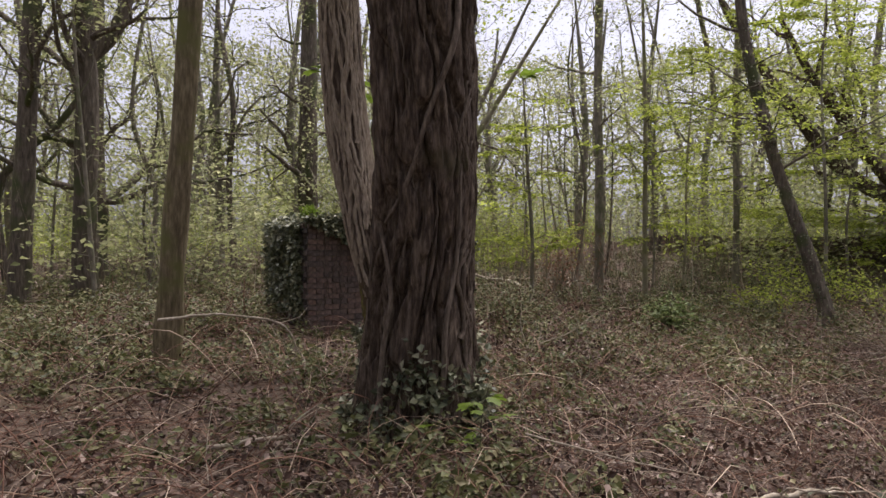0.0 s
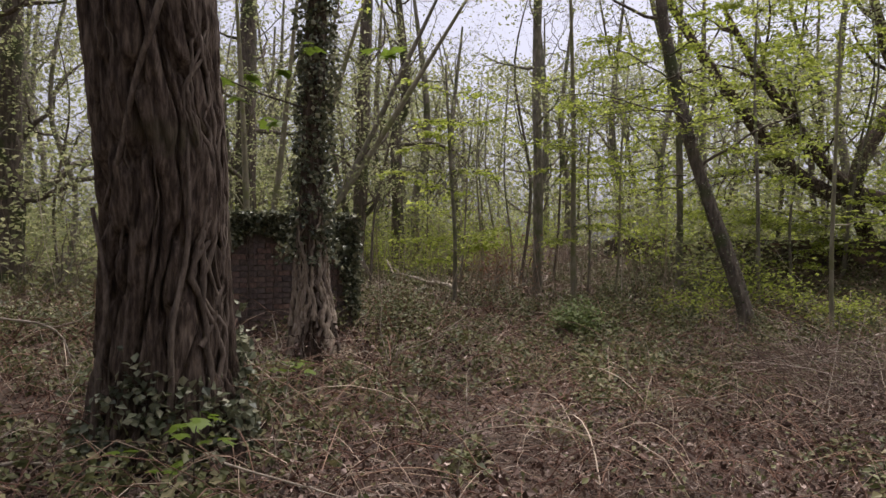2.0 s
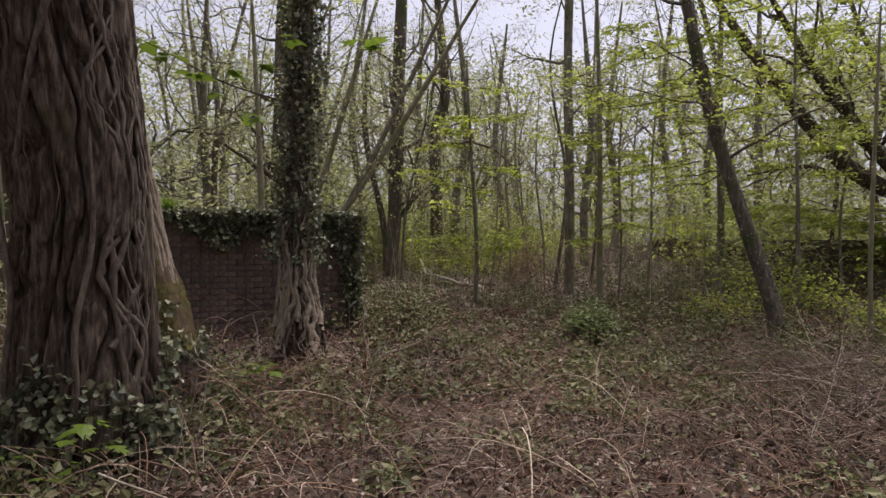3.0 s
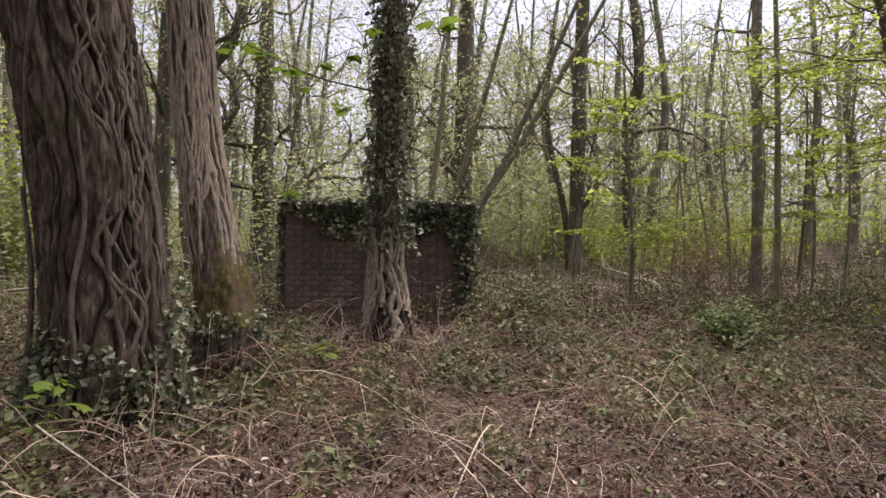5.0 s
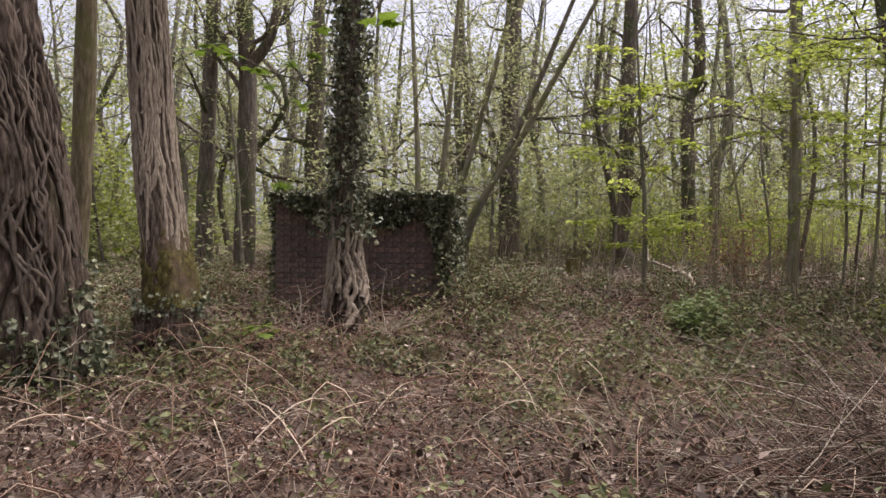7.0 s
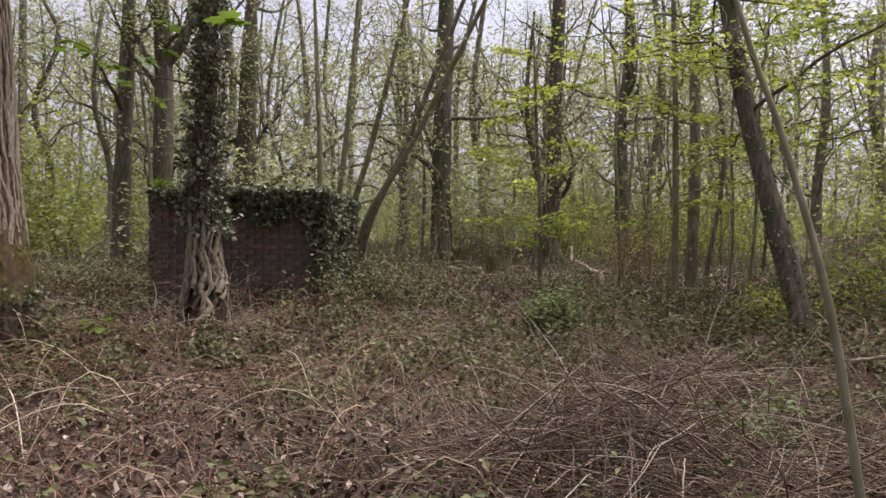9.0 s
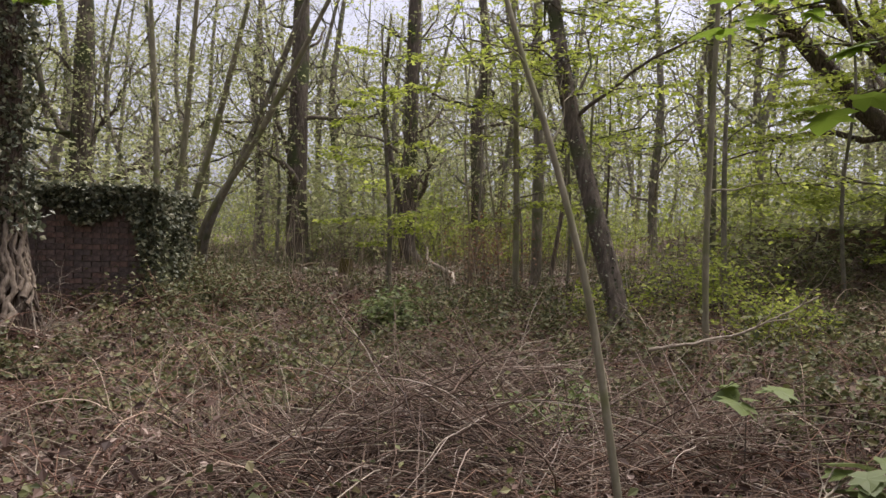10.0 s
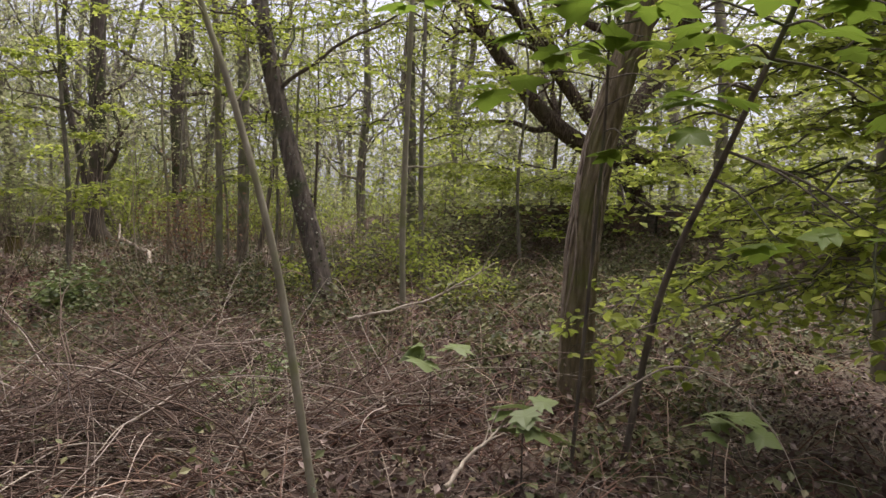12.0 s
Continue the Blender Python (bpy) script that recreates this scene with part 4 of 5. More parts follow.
def old_wall():
    rng = np.random.default_rng(15)
    top = thing("old_wall", (10.4, 18.8, gz(10.4, 18.8)), "ruined low brick wall along an earth bank", "wall")
    base = np.array(top.matrix_basis.translation)
    core, bricks = Geo(), Geo()
    for (ax, ay), (bx, by) in zip(RIDGE[:5], RIDGE[1:5]):
        ln, tr = math.hypot(bx - ax, by - ay), math.atan2(by - ay, bx - ax)
        m = np.array([(ax + bx) / 2, (ay + by) / 2, 1.0])
        boxes(core, [m - base], [(ln, 0.3, 1.0)], np.array([tr]))
        c, z = [], []
        for row in range(11):
            for k in range(int(ln / 0.225)):
                t = (k + 0.5 * (row % 2) + 0.5) * 0.225 / ln
                h = 0.78 + row * 0.075
                if t > 1 or h > 1.35 + 0.25 * vnoise(np.array([ax + t * 9]), np.array([by * 3.0]), 6)[0]:
                    continue
                c.append((ax + (bx - ax) * t, ay + (by - ay) * t, h))
        c = np.array(c) - base + rng.normal(0, 0.006, (len(c), 3))
        boxes(bricks, c, np.array([(0.213, 0.34, 0.064)] * len(c)), np.full(len(c), tr) + rng.normal(0, 0.02, len(c)))
    part("wall_core", core, M_MORTAR, top, smooth=False)
    tagged(part("bricks", bricks, M_BRICK, top, smooth=False), "dark weathered bricks", kind="stuff")


old_wall()


# ---- leafy boughs ----
def bough(parent, start, way, length, n, rng, size=0.08, leaf=None, sag=0.12, bark=None, name="bough", width=0.35, oval=False, split=False):
    """A flat spray: one twig with side twigs in a level fan, leaves along them."""
    base = np.array(parent.matrix_basis.translation)
    d = np.array(way, float)
    d /= np.linalg.norm(d)
    side = np.cross(d, (0, 0, 1.0))
    side /= np.linalg.norm(side) + 1e-9
    t = np.linspace(0, 1, 9)
    wob = np.cumsum(rng.normal(0, 0.03, (9, 3)), 0) * length
    p = np.array(start) - base + d * length * t[:, None] + wob
    p[:, 2] -= sag * length * t ** 2
    g = Geo()
    tube(g, p, 0.004 + 0.011 * length * 0.5 * (1 - t), 4)
    places, singles = [], []
    for k in range(1, 9):
        for sgn in (-1, 1):
            ln = length * width * (1.1 - 0.7 * t[k]) * rng.uniform(0.6, 1.2)
            q = p[k] + (d * 0.6 + side * sgn * rng.uniform(0.7, 1.1)) * ln * np.linspace(0, 1, 5)[:, None]
            q[:, 2] -= sag * ln * np.linspace(0, 1, 5) ** 2 + rng.normal(0, 0.04) * ln * np.linspace(0, 1, 5)
            one = Geo() if split else g
            tube(one, q, np.linspace(0.004, 0.0015, 5), 3)
            if split:
                singles.append(one)
            places.append(q)
    tw = part(name, g, bark or M_BARK_DARK, parent)
    for one in singles:
        part("side_twig", one, bark or M_BARK_DARK, tw)
    places = np.concatenate(places)
    i = rng.integers(0, len(places), n)
    q = places[i] + rng.normal(0, 0.035, (n, 3)) * np.array([1, 1, 0.5])
    g = Geo()
    leaves(g, q, size * rng.uniform(0.6, 1.25, n), rng, 0.72, 0.62, 0.25, oval)
    lf = part("leaves", g, leaf or M_SPRING, tw, smooth=False)
    return tw


def beech_boughs():
    rng = np.random.default_rng(60)
    beech = bpy.data.objects["beech"]
    for i in range(74):
        u = rng.uniform(0, 1)
        x, y = 12.5 - 6.5 * u + rng.normal(0, 0.7), 17.6 - 2.2 * u + rng.normal(0, 1.0)
        z = rng.uniform(2.0, 8.5)
        az = rng.uniform(2.2, 5.2)
        bough(beech, (x, y, z), (math.cos(az), math.sin(az), rng.uniform(-0.1, 0.25)), rng.uniform(1.4, 2.6), 240, rng, 0.11)
    for i in range(34):
        u = rng.uniform(0, 1)
        k = min(int(u * 4), 3)
        (ax, ay), (bx, by) = RIDGE[k], RIDGE[k + 1]
        f = u * 4 - k
        az = rng.uniform(3.3, 5.3)
        bough(beech, (ax + (bx - ax) * f + 0.3, ay + (by - ay) * f + 0.5, rng.uniform(1.65, 2.3)), (math.cos(az), math.sin(az), -0.05), rng.uniform(1.0, 1.9), 230, rng, 0.095)
    for i in range(10):
        x = rng.uniform(7.6, 12.5)
        bough(beech, (x, 19.6 - 0.45 * (x - 7.6) + rng.normal(0, 0.8), rng.uniform(1.15, 2.3)), (rng.normal(-0.5, 0.5), -1, rng.uniform(-0.1, 0.1)), rng.uniform(1.0, 1.8), 220, rng, 0.1)
    lean = bpy.data.objects["leaning_tree"]
    for i in range(12):
        z = rng.uniform(2.2, 4.6)
        az = rng.uniform(-0.6, 3.6) if i % 2 else rng.uniform(3.0, 6.0)
        bough(lean, (5.8 - 0.22 * (z - 2), 11.6, z), (math.cos(az), math.sin(az), rng.uniform(0.0, 0.4)), rng.uniform(1.2, 2.4), 130, rng, 0.08)
    sap = bpy.data.objects["sapling"]
    for i in range(16):
        z = rng.uniform(1.2, 4.5)
        az = rng.uniform(0, 6.28)
        bough(sap, (4.27, 14.45, z), (math.cos(az), math.sin(az), rng.uniform(0.0, 0.4)), rng.uniform(0.8, 1.8), 110, rng, 0.1, split=True)
    hazel = tree("hazel_sapling", "young hazel with broad fresh leaves", [(1.9, 14.6, 0), (1.9, 14.6, 1.5), (1.8, 14.6, 3.0), (1.7, 14.6, 5.0)], [0.05, 0.04, 0.03, 0.015], M_BARK_GREY, 63, limbs=4, low=0.4, limb_len=1.2, level=0, leaf=M_SPRING, leaf_n=150, sides=8)
    for i in range(18):
        z = rng.uniform(1.0, 4.5)
        az = rng.uniform(0, 6.28)
        bough(hazel, (1.86, 14.6, z), (math.cos(az), math.sin(az), rng.uniform(0.0, 0.4)), rng.uniform(0.7, 1.5), 100, rng, 0.12, split=True)


beech_boughs()


def young_beech():
    rng = np.random.default_rng(61)
    top = tree("young_beech", "young beech with low sprays of bright fresh leaves", [(10.9, 8.3, 0), (10.85, 8.3, 1.5), (10.9, 8.4, 3.0), (10.8, 8.5, 5)], [0.07, 0.06, 0.05, 0.02], M_BARK_GREY, 62, limbs=4, low=0.5, limb_len=1.2, leaf=M_SPRING, leaf_n=500, sides=10)
    for i in range(34):
        low = i < 22
        z = rng.uniform(0.85, 1.4) if low else rng.uniform(1.4, 3.0)
        az = rng.uniform(2.8, 4.3)
        d = rng.uniform(0, 1)
        bough(top, (10.7 - 1.3 * d, 7.1 + rng.normal(0, 0.45), z), (math.cos(az), math.sin(az), rng.uniform(-0.35, 0.1)), rng.uniform(0.7, 1.2), 90, rng, 0.07, sag=0.25, oval=True, split=True)
    base = np.array(top.matrix_basis.translation)
    for k in range(15):
        z0 = 1.02 + 0.17 * k
        a = radians(212 + 52 * ((k * 0.618) % 1))
        ln = 2.2 - 0.04 * k
        end = np.array([10.87 + ln * math.cos(a), 8.3 + ln * math.sin(a), z0 + rng.uniform(-0.35, 0.25)])
        q = smooth_path([(10.87, 8.3, z0), (10.87 + 0.5 * ln * math.cos(a), 8.3 + 0.5 * ln * math.sin(a), z0 + 0.2), end], 14)
        g = Geo()
        tube(g, q - base, np.linspace(0.02, 0.005, 14), 6)
        part("limb", g, M_BARK_GREY, top)
        for i in range(6):
            at = q[3 + 2 * min(i, 5)]
            az = a + (0.9 if i % 2 else -0.9) * rng.uniform(0.4, 1.1) if i < 5 else a
            bough(top, at, (math.cos(az), math.sin(az), rng.uniform(-0.3, 0.1)), rng.uniform(0.7, 1.25), 125, rng, 0.068, sag=0.16, oval=True, split=k < 7)
    return top


young_beech()


# ---- maple saplings beside the path ----
LOBES = [(0.0, 0.0), (0.28, -0.05), (0.55, 0.12), (0.36, 0.26), (0.62, 0.52), (0.3, 0.55), (0.22, 0.72), (0.0, 1.0)]


def maple_leaf(geo, at, way, size, rng, tilt=0.3):
    """A five-lobed leaf, slightly cupped."""
    d = np.array(way, float)
    d /= np.linalg.norm(d)
    s = np.cross(d, (0, 0, 1.0))
    s /= np.linalg.norm(s) + 1e-9
    s = s + np.array([0, 0, rng.normal(0, tilt)])
    n = np.cross(s, d)
    ring = LOBES + [(-a, b) for a, b in LOBES[-2:0:-1]]
    pts = [np.array(at) + d * size * b + s * size * a - n * size * 0.25 * (abs(a) ** 1.5 + (b - 0.4) ** 2 * 0.6) for a, b in ring]
    c = np.array(at) + d * size * 0.35
    k = len(pts)
    geo.add(np.array([c] + pts), [(0, 1 + i, 1 + (i + 1) % k) for i in range(k)])


def maple(name, label, path, r, leaf_at, seed, size=0.13, bark=None, hang=False, leaf=None):
    """A thin sapling with pairs of lobed leaves on stalks; leaf_at: places of leaf pairs."""
    rng = np.random.default_rng(seed)
    base = np.array(path[0], float)
    if not hang:
        base[2] = gz(base[0], base[1]) - 0.02
    top = thing(name, base, label, "twig" if hang else "sapling")
    pts = np.array(path, float)
    pts[0] = base
    g = Geo()
    q = smooth_path(pts - base, 24)
    tube(g, q, np.linspace(r, r * 0.35, 24), 8)
    part("stem", g, bark or M_BARK_DARK, top)
    for at in leaf_at:
        at = np.array(at, float) - base
        i = np.argmin(np.linalg.norm(q - at, axis=1))
        if np.linalg.norm(q[i] - at) > 0.12:
            g = Geo()
            mid = (q[i] + at) / 2 + np.array([0, 0, 0.04])
            tube(g, smooth_path([q[i], mid, at], 8), np.linspace(r * 0.35, 0.003, 8), 5)
            part("twig", g, bark or M_BARK_DARK, top)
        for k in range(rng.integers(2, 5)):
            az = rng.uniform(0, 6.28)
            w = np.array([math.cos(az), math.sin(az), rng.uniform(-0.5, 0.05)])
            g = Geo()
            st = at + w * 0.05
            tube(g, [at, at + w * 0.03 + (0, 0, 0.01), st], [0.002, 0.0015, 0.0015], 3)
            maple_leaf(g, st, w, size * rng.uniform(0.6, 1.15), rng)
            part("leaf", g, leaf or M_MAPLE, top, smooth=False)
    return top


maple("maple_sapling", "thin dark maple sapling with large lobed leaves", [(8.35, 6.8, 0), (8.42, 6.5, 0.8), (8.55, 6.1, 1.5), (8.68, 5.75, 2.15), (8.8, 5.5, 2.8)], 0.02,
      [(8.25, 5.9, 1.62), (8.35, 5.7, 1.75), (8.75, 5.6, 1.12), (8.95, 5.7, 1.1), (8.45, 5.6, 2.0), (8.9, 5.6, 2.05), (8.1, 5.9, 2.0), (9.1, 5.6, 1.9), (8.7, 5.4, 2.3), (8.55, 5.75, 1.08), (8.3, 5.75, 1.6), (8.15, 5.8, 1.5), (8.6, 5.5, 1.75), (8.95, 5.5, 1.8), (9.2, 5.7, 2.05), (8.8, 5.6, 1.95), (9.0, 5.8, 1.6)], 71, 0.16)
maple("maple_sapling", "thin upright maple sapling with a few bright leaves", [(8.05, 6.7, 0), (8.1, 6.6, 0.9), (8.12, 6.5, 1.62), (8.1, 6.4, 2.3), (8.1, 6.3, 3.0)], 0.011,
      [(7.2, 6.3, 2.08), (7.3, 6.2, 2.2), (7.45, 6.3, 2.12), (7.6, 6.3, 2.2), (7.75, 6.2, 2.05), (7.9, 6.2, 2.15), (8.0, 6.3, 1.95), (8.2, 6.2, 2.2), (8.35, 6.2, 2.1), (7.55, 6.1, 1.7), (7.7, 6.25, 1.95), (7.85, 6.1, 1.85), (8.0, 6.2, 2.05), (8.15, 6.1, 1.9), (8.3, 6.2, 1.72), (8.2, 6.0, 1.62), (8.45, 6.1, 1.95), (8.6, 6.2, 2.1), (8.75, 6.1, 2.0), (8.1, 6.1, 1.45)], 72, 0.16)
maple("maple_seedling", "small maple seedling with broad green leaves", [(7.75, 6.45, 0), (7.75, 6.45, 0.25)], 0.006, [(7.75, 6.45, 0.28), (7.7, 6.4, 0.22), (7.8, 6.42, 0.18)], 73, 0.2, leaf=M_FRESH)
maple("maple_seedling", "small maple seedling with broad green leaves", [(7.35, 7.2, 0), (7.35, 7.2, 0.4)], 0.006, [(7.35, 7.2, 0.42), (7.28, 7.15, 0.36), (7.45, 7.2, 0.38)], 74, 0.15, leaf=M_FRESH)
maple("maple_seedling", "small maple seedling with broad green leaves", [(8.4, 5.95, 0), (8.42, 5.9, 0.3)], 0.006, [(8.42, 5.9, 0.38), (8.52, 5.9, 0.34), (8.32, 5.85, 0.36)], 75, 0.14, leaf=M_FRESH)
maple("maple_seedling", "yellow-green maple seedling at a tree's foot", [(0.2, 7.2, 0), (0.2, 7.2, 0.25)], 0.006, [(0.2, 7.2, 0.3), (0.3, 7.15, 0.24), (0.1, 7.2, 0.22), (0.25, 7.1, 0.3)], 76, 0.13)
maple("maple_sprig", "yellow-green maple shoot among ivy at a trunk's foot", [(0.25, 4.45, 0), (0.25, 4.43, 0.3), (0.3, 4.4, 0.55)], 0.006, [(0.25, 4.42, 0.25), (0.2, 4.4, 0.4), (0.3, 4.38, 0.5), (0.1, 4.4, 0.2), (-0.1, 4.4, 0.3), (0.35, 4.45, 0.35)], 77, 0.1)


maple("maple_sprig", "bright yellow-green maple twig hanging between trees", [(0.1, 8.5, 2.9), (-0.5, 8.1, 3.05), (-1.0, 7.9, 3.3), (-1.4, 7.7, 3.5)], 0.012,
      [(-1.0, 7.9, 3.3), (-0.8, 7.95, 3.15), (-1.25, 7.8, 3.45), (-0.6, 8.0, 2.95), (-0.3, 8.3, 2.75), (-0.5, 8.2, 3.25), (-0.15, 8.2, 3.3), (0.2, 8.0, 3.5), (-1.5, 7.7, 3.4), (0.9, 8.2, 3.5), (1.1, 8.2, 3.45)], 78, 0.2, hang=True)


# ---- dead wood ----
def dead_branch(name, label, points, r, seed, side=4, bark=None):
    rng = np.random.default_rng(seed)
    pts = np.array(points, float)
    base = pts[0].copy()
    base[2] = gz(base[0], base[1])
    top = thing(name, base, label, "branch")
    q = smooth_path(pts - base, 26)
    q = q + np.cumsum(rng.normal(0, 1, (26, 3)), 0) * r * 0.35
    g = Geo()
    tube(g, q, np.linspace(r, r * 0.35, 26) * (1 + 0.12 * rng.normal(0, 1, 26)), 8)
    part("bough", g, bark or M_DEAD, top)
    for _ in range(side):
        i = rng.integers(6, 24)
        w = rng.normal(0, 1, 3)
        w[2] = abs(w[2]) * 0.6
        p2, r2 = grow(q[i], w + 1.2 * (q[min(i + 1, 25)] - q[i]) / (np.linalg.norm(q[min(i + 1, 25)] - q[i]) + 1e-9), rng.uniform(0.2, 0.5), r * 0.4, rng, 0.3, 0, 6)
        g = Geo()
        tube(g, p2, r2, 5)
        part("twig", g, bark or M_DEAD, top)
    return top


dead_branch("fallen_branch", "bleached crooked dead branch on the ground", [(2.21, 17.2, 0.14), (1.75, 18.3, 0.28), (1.38, 19.1, 0.27), (0.6, 20.2, 0.44), (0.19, 20.9, 0.58), (-0.08, 21.4, 0.85)], 0.055, 81, 6)
dead_branch("fallen_branch", "pale forked dead branch lying in brambles", [(6.75, 8.85, 0.3), (7.0, 8.9, 0.36), (7.4, 9.0, 0.45), (7.75, 9.0, 0.6), (8.0, 9.05, 0.72)], 0.016, 82)
dead_branch("dead_stick", "bleached upright dead stick", [(-0.1, 8.0, 0.1), (-0.16, 8.1, 0.3), (-0.24, 8.15, 0.62)], 0.015, 83, 2)
dead_branch("dead_stick", "pale forked dead branch leaning before the brick ruin", [(0.93, 8.2, 0.0), (1.0, 8.2, 0.06), (1.15, 8.2, 0.2), (1.5, 8.22, 0.36), (1.85, 8.25, 0.62)], 0.012, 831, 5)
dead_branch("dead_stick", "pale upright dead shoot", [(1.06, 8.2, 0.0), (1.02, 8.2, 0.15), (0.95, 8.2, 0.4), (0.96, 8.2, 0.66)], 0.011, 832, 2)
for k, x in enumerate((0.2, 0.42, 0.55, 0.8)):
    dead_branch("dead_stick", "thin pale dead shoot at a tree's foot", [(x, 8.05, -0.05), (x - 0.03, 8.07, 0.12), (x - 0.08, 8.1, 0.34 - 0.03 * k)], 0.008, 833 + k, 1)
dead_branch("dead_branch", "bare grey dead branch propped on undergrowth", [(-2.5, 6.0, 0.78), (-1.95, 6.1, 0.84), (-1.45, 6.1, 0.76), (-1.3, 6.1, 0.5)], 0.014, 84, 5)
dead_branch("fallen_branch", "dead branch lying on the ground", [(-1.6, 4.6, 0.08), (-1.1, 4.65, 0.14), (-0.5, 4.7, 0.1)], 0.02, 85, 3)
dead_branch("fallen_branch", "thin bent dead branch arching over the ground", [(8.0, 6.1, 0.35), (8.3, 6.0, 0.55), (8.55, 5.8, 0.4), (8.65, 5.6, 0.1)], 0.0045, 86, 3)
dead_branch("fallen_branch", "pale dead branch lying in the undergrowth", [(7.35, 6.0, 0.05), (7.5, 6.25, 0.12), (7.75, 6.6, 0.2)], 0.011, 87, 3)
dead_branch("fallen_branch", "white weathered dead branch on leaf litter", [(1.6, 3.6, 0.1), (2.0, 3.75, 0.06), (2.35, 3.8, 0.05)], 0.018, 88, 4)
dead_branch("fallen_branch", "bleached twiggy dead branch on the ground", [(0.5, 4.15, 0.3), (0.95, 4.08, 0.2), (1.35, 4.02, 0.12), (1.75, 3.95, 0.07)], 0.006, 890, 7)
dead_branch("fallen_log", "dark rotting log in a heap of twigs", [(5.45, 7.05, 0.03), (5.8, 7.1, 0.12), (6.25, 7.25, 0.12)], 0.045, 89, 3, M_BARK_DARK)


for k, (x, y, a, ln, r) in enumerate([(-2.2, 18.4, 0.1, 3.2, 0.1), (0.6, 20.2, -0.25, 2.6, 0.07), (2.6, 19.4, 0.2, 2.2, 0.06), (-4.6, 19.5, -0.1, 2.8, 0.08), (3.9, 17.0, 0.5, 1.8, 0.05)]):
    ends = [(x + f * ln * math.cos(a), y + f * ln * math.sin(a), gz(x + f * ln * math.cos(a), y + f * ln * math.sin(a)) + r * (0.7 + 0.6 * f)) for f in (0, 0.35, 0.7, 1)]
    dead_branch("fallen_log", "grey-brown fallen log lying among the trees", ends, r, 850 + k, 4, (M_BARK_GREY, M_BARK_OLIVE)[k % 2])


def stump(x, y, r, h, seed):
    top = thing("tree_stump", (x, y, gz(x, y) - 0.05), "short mossy broken tree stump", "stump")
    z = np.append(np.linspace(0, h, 14), [h - 0.04, h - 0.09])
    rad = r * np.append(1 + 0.6 * np.exp(-np.linspace(0, h, 14) / 0.12), [0.7, 0.05])
    g = Geo()
    tube(g, np.stack([0.05 * z, 0 * z, z], -1), rad, 24, lambda a, q: 1 + 0.2 * (vnoise(a * 4, q * 6, seed) - 0.5) + 0.05 * np.sin(5 * a))
    part("wood", g, M_MOSS, top)


stump(-0.9, 18.2, 0.16, 0.5, 3)


def brush_pile(x0, y0, n, rx, ry, seed, height=0.5):
    rng = np.random.default_rng(seed)
    top = thing("brush_pile", (x0, y0, gz(x0, y0)), "heap of dead grey-brown twigs and brushwood", "brush pile")
    g = Geo()
    for i in range(n):
        a, d = rng.uniform(0, 6.28), rng.uniform(0, 1) ** 0.6
        x, y = math.cos(a) * d * rx, math.sin(a) * d * ry
        h = height * (1 - 0.8 * d) * rng.uniform(0.1, 1)
        az = rng.uniform(0, 6.28)
        ln = rng.uniform(0.25, 0.7) if i % 3 else rng.uniform(0.7, 1.5)
        q, qr = grow((x, y, h + gz(x0 + x, y0 + y) - gz(x0, y0) + 0.02), (math.cos(az), math.sin(az), rng.normal(0.2, 0.4)), ln, rng.uniform(0.002, 0.005), rng, 0.09, -0.05, 7)
        one = Geo() if i < 260 else g
        tube(one, q, qr * (1.3 if i < 260 else 1.0), 4)
        if i < 260:
            part("twig", one, M_BRUSH if i % 4 else M_DEAD, top)
    tagged(part("brushwood", g, M_BRUSH, top), "fine dead brushwood", kind="stuff")


brush_pile(5.8, 6.65, 1100, 1.05, 0.7, 91, 0.6)
brush_pile(4.9, 6.2, 420, 0.9, 0.5, 92, 0.2)
brush_pile(5.8, 8.5, 620, 0.75, 0.6, 94, 0.55)
brush_pile(7.1, 7.5, 420, 0.9, 0.7, 93, 0.42)

# ---- bushes and plants by the path ----
shrub("laurel_bush", "low glossy green bush in brambles", (3.6, 10.9), 95, 12, 0.55, M_FRESH, 1300, 0.08, 1.0, scatter=0.12)
shrub("elder_bush", "small fresh green plant beside brushwood", (6.22, 7.75), 96, 9, 0.42, M_FRESH, 620, 0.055, 1.0, scatter=0.06)
shrub("bank_bush", "green leafy bush on the bank", (7.3, 13.5), 97, 12, 1.3, M_SPRING, 1500, 0.08, 0.9, scatter=0.2)
shrub("bank_bush", "low yellow-green bush on the bank", (7.9, 11.4), 98, 10, 0.7, M_SPRING, 900, 0.07, 1.1, scatter=0.14)
shrub("bank_bush", "low yellow-green bush on the bank", (6.0, 12.8), 99, 10, 0.6, M_SPRING, 900, 0.07, 1.2, scatter=0.15)
for k, (x, y) in enumerate([(-3.6, 9.0), (-2.9, 9.2), (1.1, 10.9), (0.9, 12.0), (-4.6, 8.0), (2.6, 13.2), (-5.4, 10.5), (-0.4, 11.9), (0.95, 10.2)]):
    shrub("bramble_bush", "tangled bramble bush with small green leaves", (x, y), 300 + k, 10, 0.8, M_HERB, 800, 0.06, 1.1, "bramble bushes", M_STEM, 0.14)

shrub("copper_bush", "small bush with withered copper-brown leaves", (3.0, 17.4), 101, 12, 1.9, M_COPPER, 1300, 0.075, 0.6, scatter=0.2)


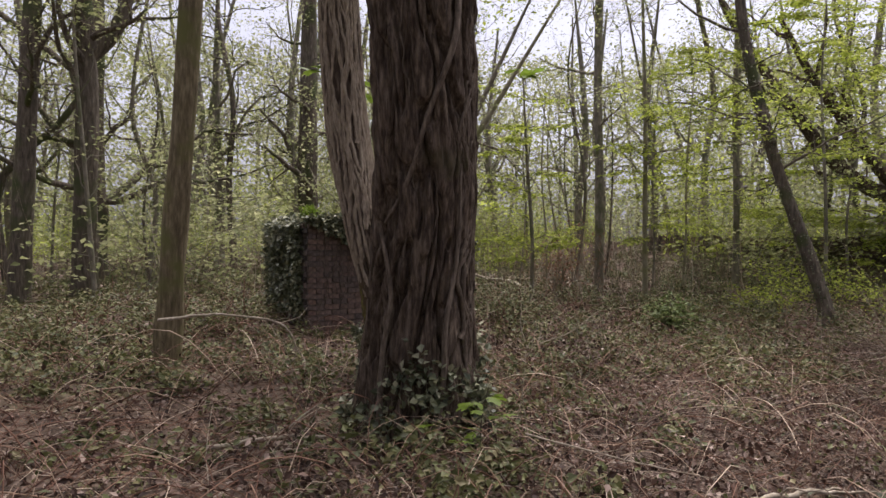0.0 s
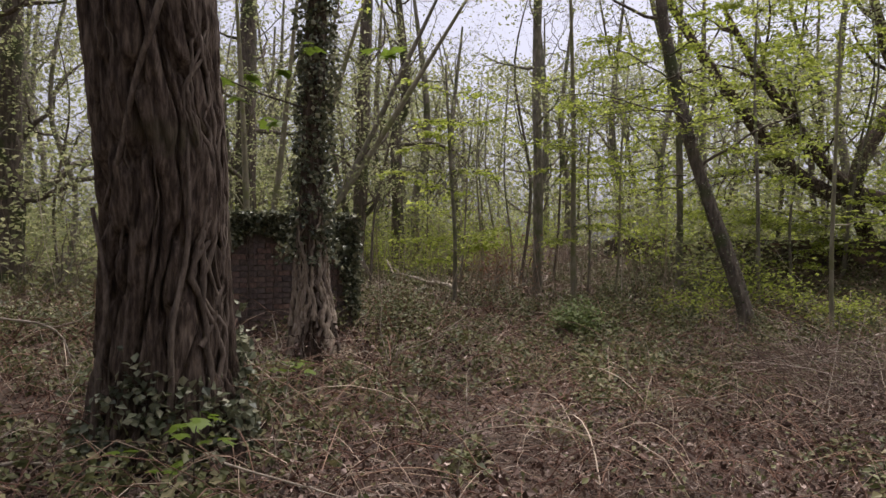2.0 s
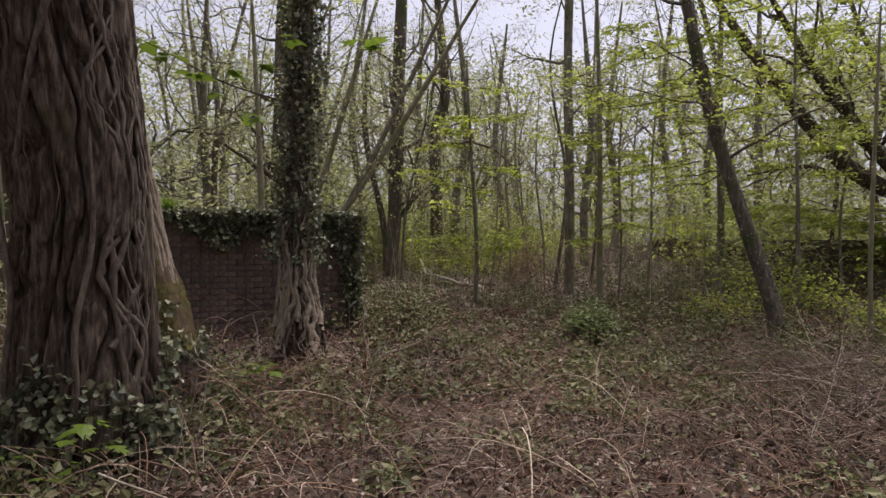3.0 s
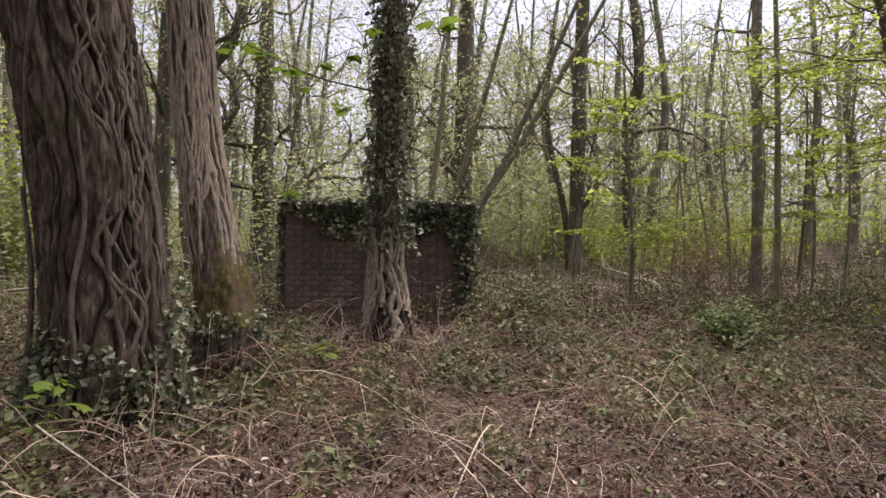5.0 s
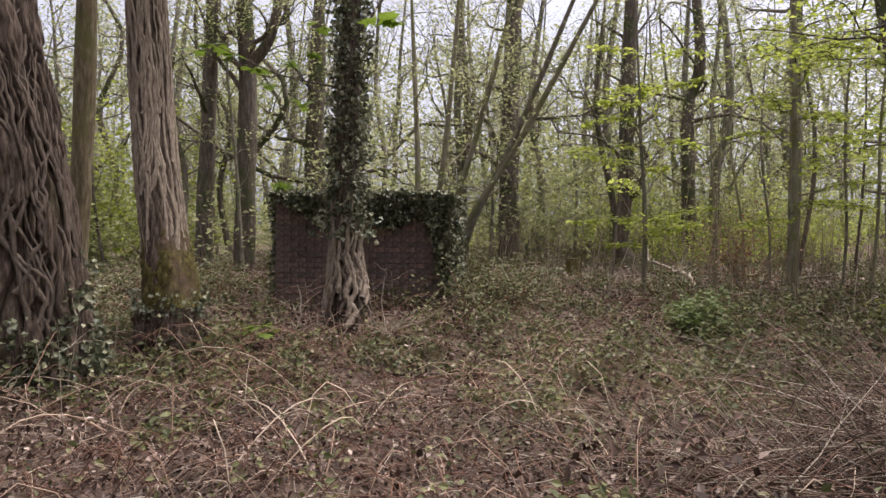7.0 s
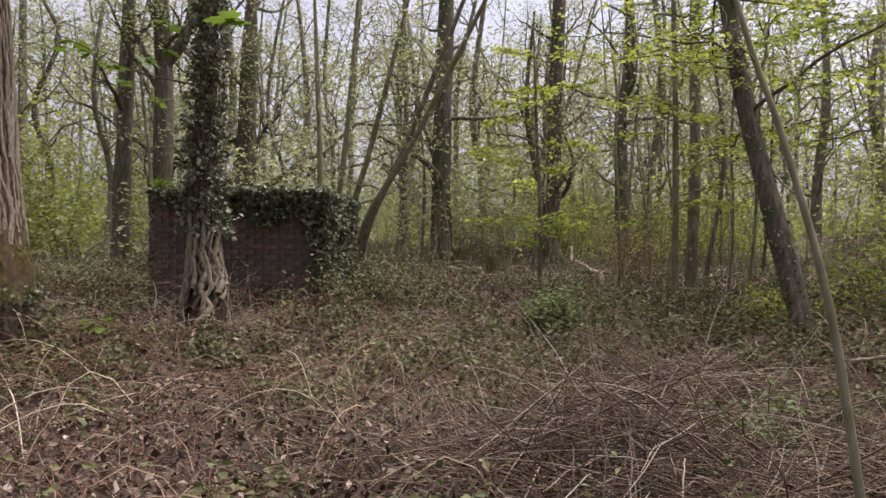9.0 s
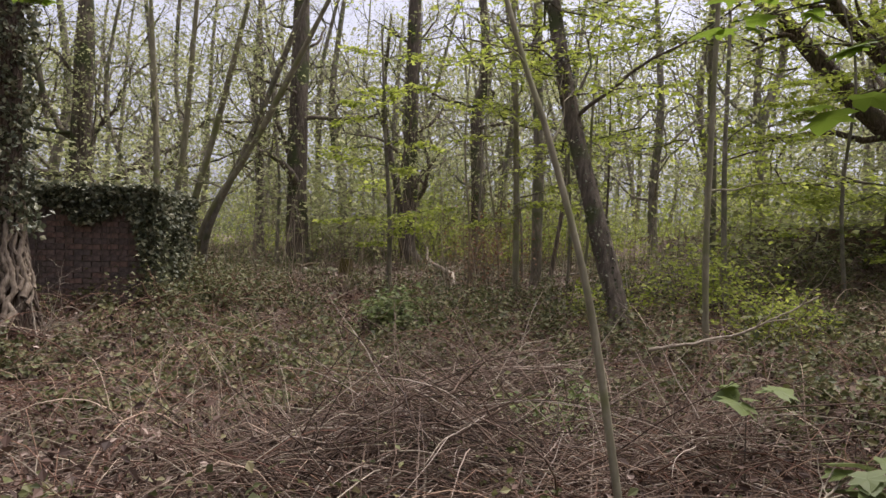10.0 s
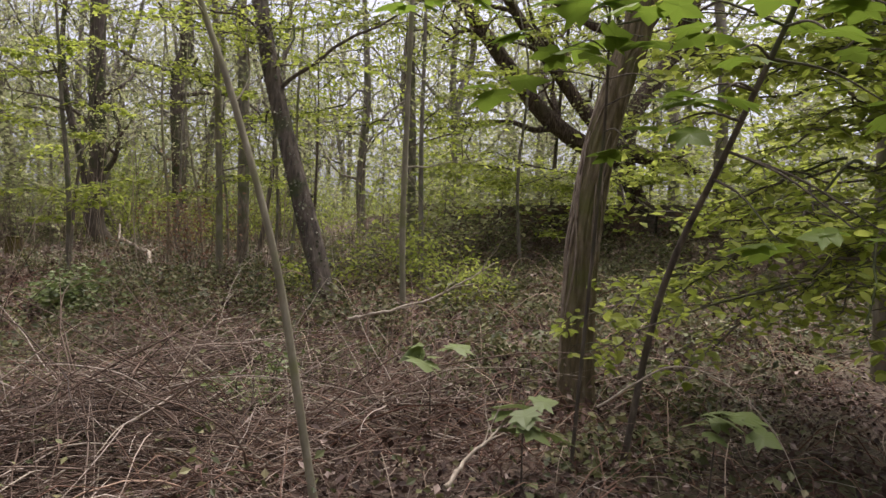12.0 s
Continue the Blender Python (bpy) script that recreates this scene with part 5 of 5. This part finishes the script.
def stalks():
    rng = np.random.default_rng(120)
    kinds = []
    for k in range(5):
        x, y = rng.uniform(1, 5), rng.uniform(4, 6)
        top = thing("dry_stalk", (x, y, gz(x, y) - 0.02), "thin straw-coloured dry stalk standing in litter", "stalk", "dry stalks")
        q, qr = grow((0, 0, 0), (rng.normal(0, 0.4), rng.normal(0, 0.4), 1), rng.uniform(0.45, 0.95), 0.0045, rng, 0.1, -0.05, 9)
        g = Geo()
        tube(g, q, qr, 5)
        part("stem", g, M_DEAD, top)
        for _ in range(2):
            i = rng.integers(3, 8)
            q2, r2 = grow(q[i], (rng.normal(0, 1), rng.normal(0, 1), 0.5), rng.uniform(0.12, 0.35), 0.0025, rng, 0.15, -0.08, 6)
            g = Geo()
            tube(g, q2, r2, 4)
            part("side_stem", g, M_DEAD, top)
        kinds.append(top)
    for i in range(75):
        x, y = rng.uniform(-1.5, 9), rng.uniform(3.6, 9.5)
        if y < 3.2 + 0.42 * x + 1.2:
            continue
        m = Matrix.Translation((x, y, gz(x, y) - 0.02)) @ Matrix.Rotation(rng.uniform(0, 6.28), 4, "Z")
        copy_thing(kinds[i % 5], m)


stalks()

# ---- bricks and ivy of the ruined block ----
def block_skin():
    rng = np.random.default_rng(17)
    base = np.array(block.matrix_basis.translation)
    rot = np.array(BLK)[:3, :3]
    meshes = []
    for k in range(4):
        g = Geo()
        ln = (0.213, 0.213, 0.213, 0.1)[k]
        v = np.array([(x, y, z) for z in (0, 0.064) for x, y in ((0, 0), (ln, 0), (ln, 0.05), (0, 0.05))]) + rng.normal(0, 0.0022, (8, 3))
        g.add(v @ rot.T, [(0, 1, 5, 4), (1, 2, 6, 5), (3, 0, 4, 7), (4, 5, 6, 7), (0, 3, 2, 1)])
        meshes.append(g.mesh("brick", M_BRICK, False))
    rows = int((BTOP + 0.1) / 0.075)
    for r in range(rows):
        x = 0.0
        while x < BW - 0.05:
            half = (x == 0.0 and r % 2) or x + 0.213 > BW
            ob = new("brick", meshes[3] if half else meshes[rng.integers(0, 3)])
            ob.parent = block
            ob.location = Vector(rot @ np.array([x, -0.006 + rng.normal(0, 0.004), -0.1 + r * 0.075]))
            x += 0.113 if half else 0.225
    g = Geo()
    for r in range(rows):
        for sx in (0.0, BW):
            k = np.arange(0, BD - 0.2, 0.225) + 0.11 + (0.112 if r % 2 else 0)
            c = np.stack([np.full(len(k), sx), k, np.full(len(k), -0.068 + r * 0.075)], -1) + rng.normal(0, 0.003, (len(k), 3))
            boxes(g, c @ rot.T, np.tile([(0.05, 0.213, 0.064)], (len(k), 1)), np.full(len(k), math.atan2(rot[1, 0], rot[0, 0])))
    tagged(part("side_bricks", g, M_BRICK, block, smooth=False), "weathered bricks of the side faces", kind="stuff")
    # ivy
    n = 16000
    u, w = rng.uniform(-0.05, BW + 0.08, n), rng.uniform(0, 1, n) ** 1.3
    drop = w * 1.5
    reach = 0.16 + 0.55 * vnoise(u * 1.8, u * 0 + 3, 41) * np.clip(u / 0.8, 0.15, 1) + 0.4 * np.clip((u - 1.0) / 0.5, 0, 1) * vnoise(u * 3.3, u * 0 + 7, 43) + 0.9 * np.clip((u - BW + 0.3) / 0.3, 0, 1) + 0.25 * vnoise(u * 5, u * 0, 42)
    keep = drop < reach * 0.78 * np.clip(0.45 + u / 1.2, 0.45, 1)
    u, drop = u[keep], drop[keep]
    front = np.stack([u, -0.03 - rng.uniform(0, 0.1, len(u)), BTOP + 0.06 - drop], -1)
    m = 3800
    roof = np.stack([rng.uniform(-0.05, BW + 0.05, m), rng.uniform(-0.08, BD, m), BTOP + rng.uniform(0, 0.1, m)], -1)
    k = 3600
    left = np.stack([-0.03 - rng.uniform(0, 0.12, k), rng.uniform(0.15, BD, k), BTOP - rng.uniform(0, 1, k) ** 1.2 * 1.3], -1)
    right = np.stack([BW + 0.03 + rng.uniform(0, 0.14, k), rng.uniform(-0.05, BD, k), BTOP - rng.uniform(0, 1, k) ** 1.6 * 1.5], -1)
    p = np.concatenate([front, roof, left, right])
    g = Geo()
    leaves(g, p @ rot.T, rng.uniform(0.045, 0.09, len(p)), rng, 0.35, 0.85, 0.45)
    part("ivy_leaves", g, M_IVY, block, "dark ivy draped over the top", smooth=False)
    for i in range(26):
        x = rng.uniform(0.05, BW)
        z = np.linspace(BTOP, rng.uniform(0.1, 0.9), 14)
        q = np.stack([x + np.cumsum(rng.normal(0, 0.02, 14)), np.full(14, -0.03), z], -1)
        g = Geo()
        tube(g, q @ rot.T, np.full(14, rng.uniform(0.002, 0.006)), 4)
        part("ivy_stem", g, M_VINE_DARK, block)
    g = Geo()
    m = 220
    f = np.stack([0.05 + rng.normal(0, 0.06, m), 0.1 + rng.normal(0, 0.06, m), BTOP + 0.05 + rng.uniform(0, 0.12, m)], -1)
    leaves(g, f @ rot.T, rng.uniform(0.04, 0.1, m), rng, 0.1, 0.3, -0.5)
    part("fern", g, M_MAPLE, block, "small bright green fern on the corner", smooth=False)


block_skin()
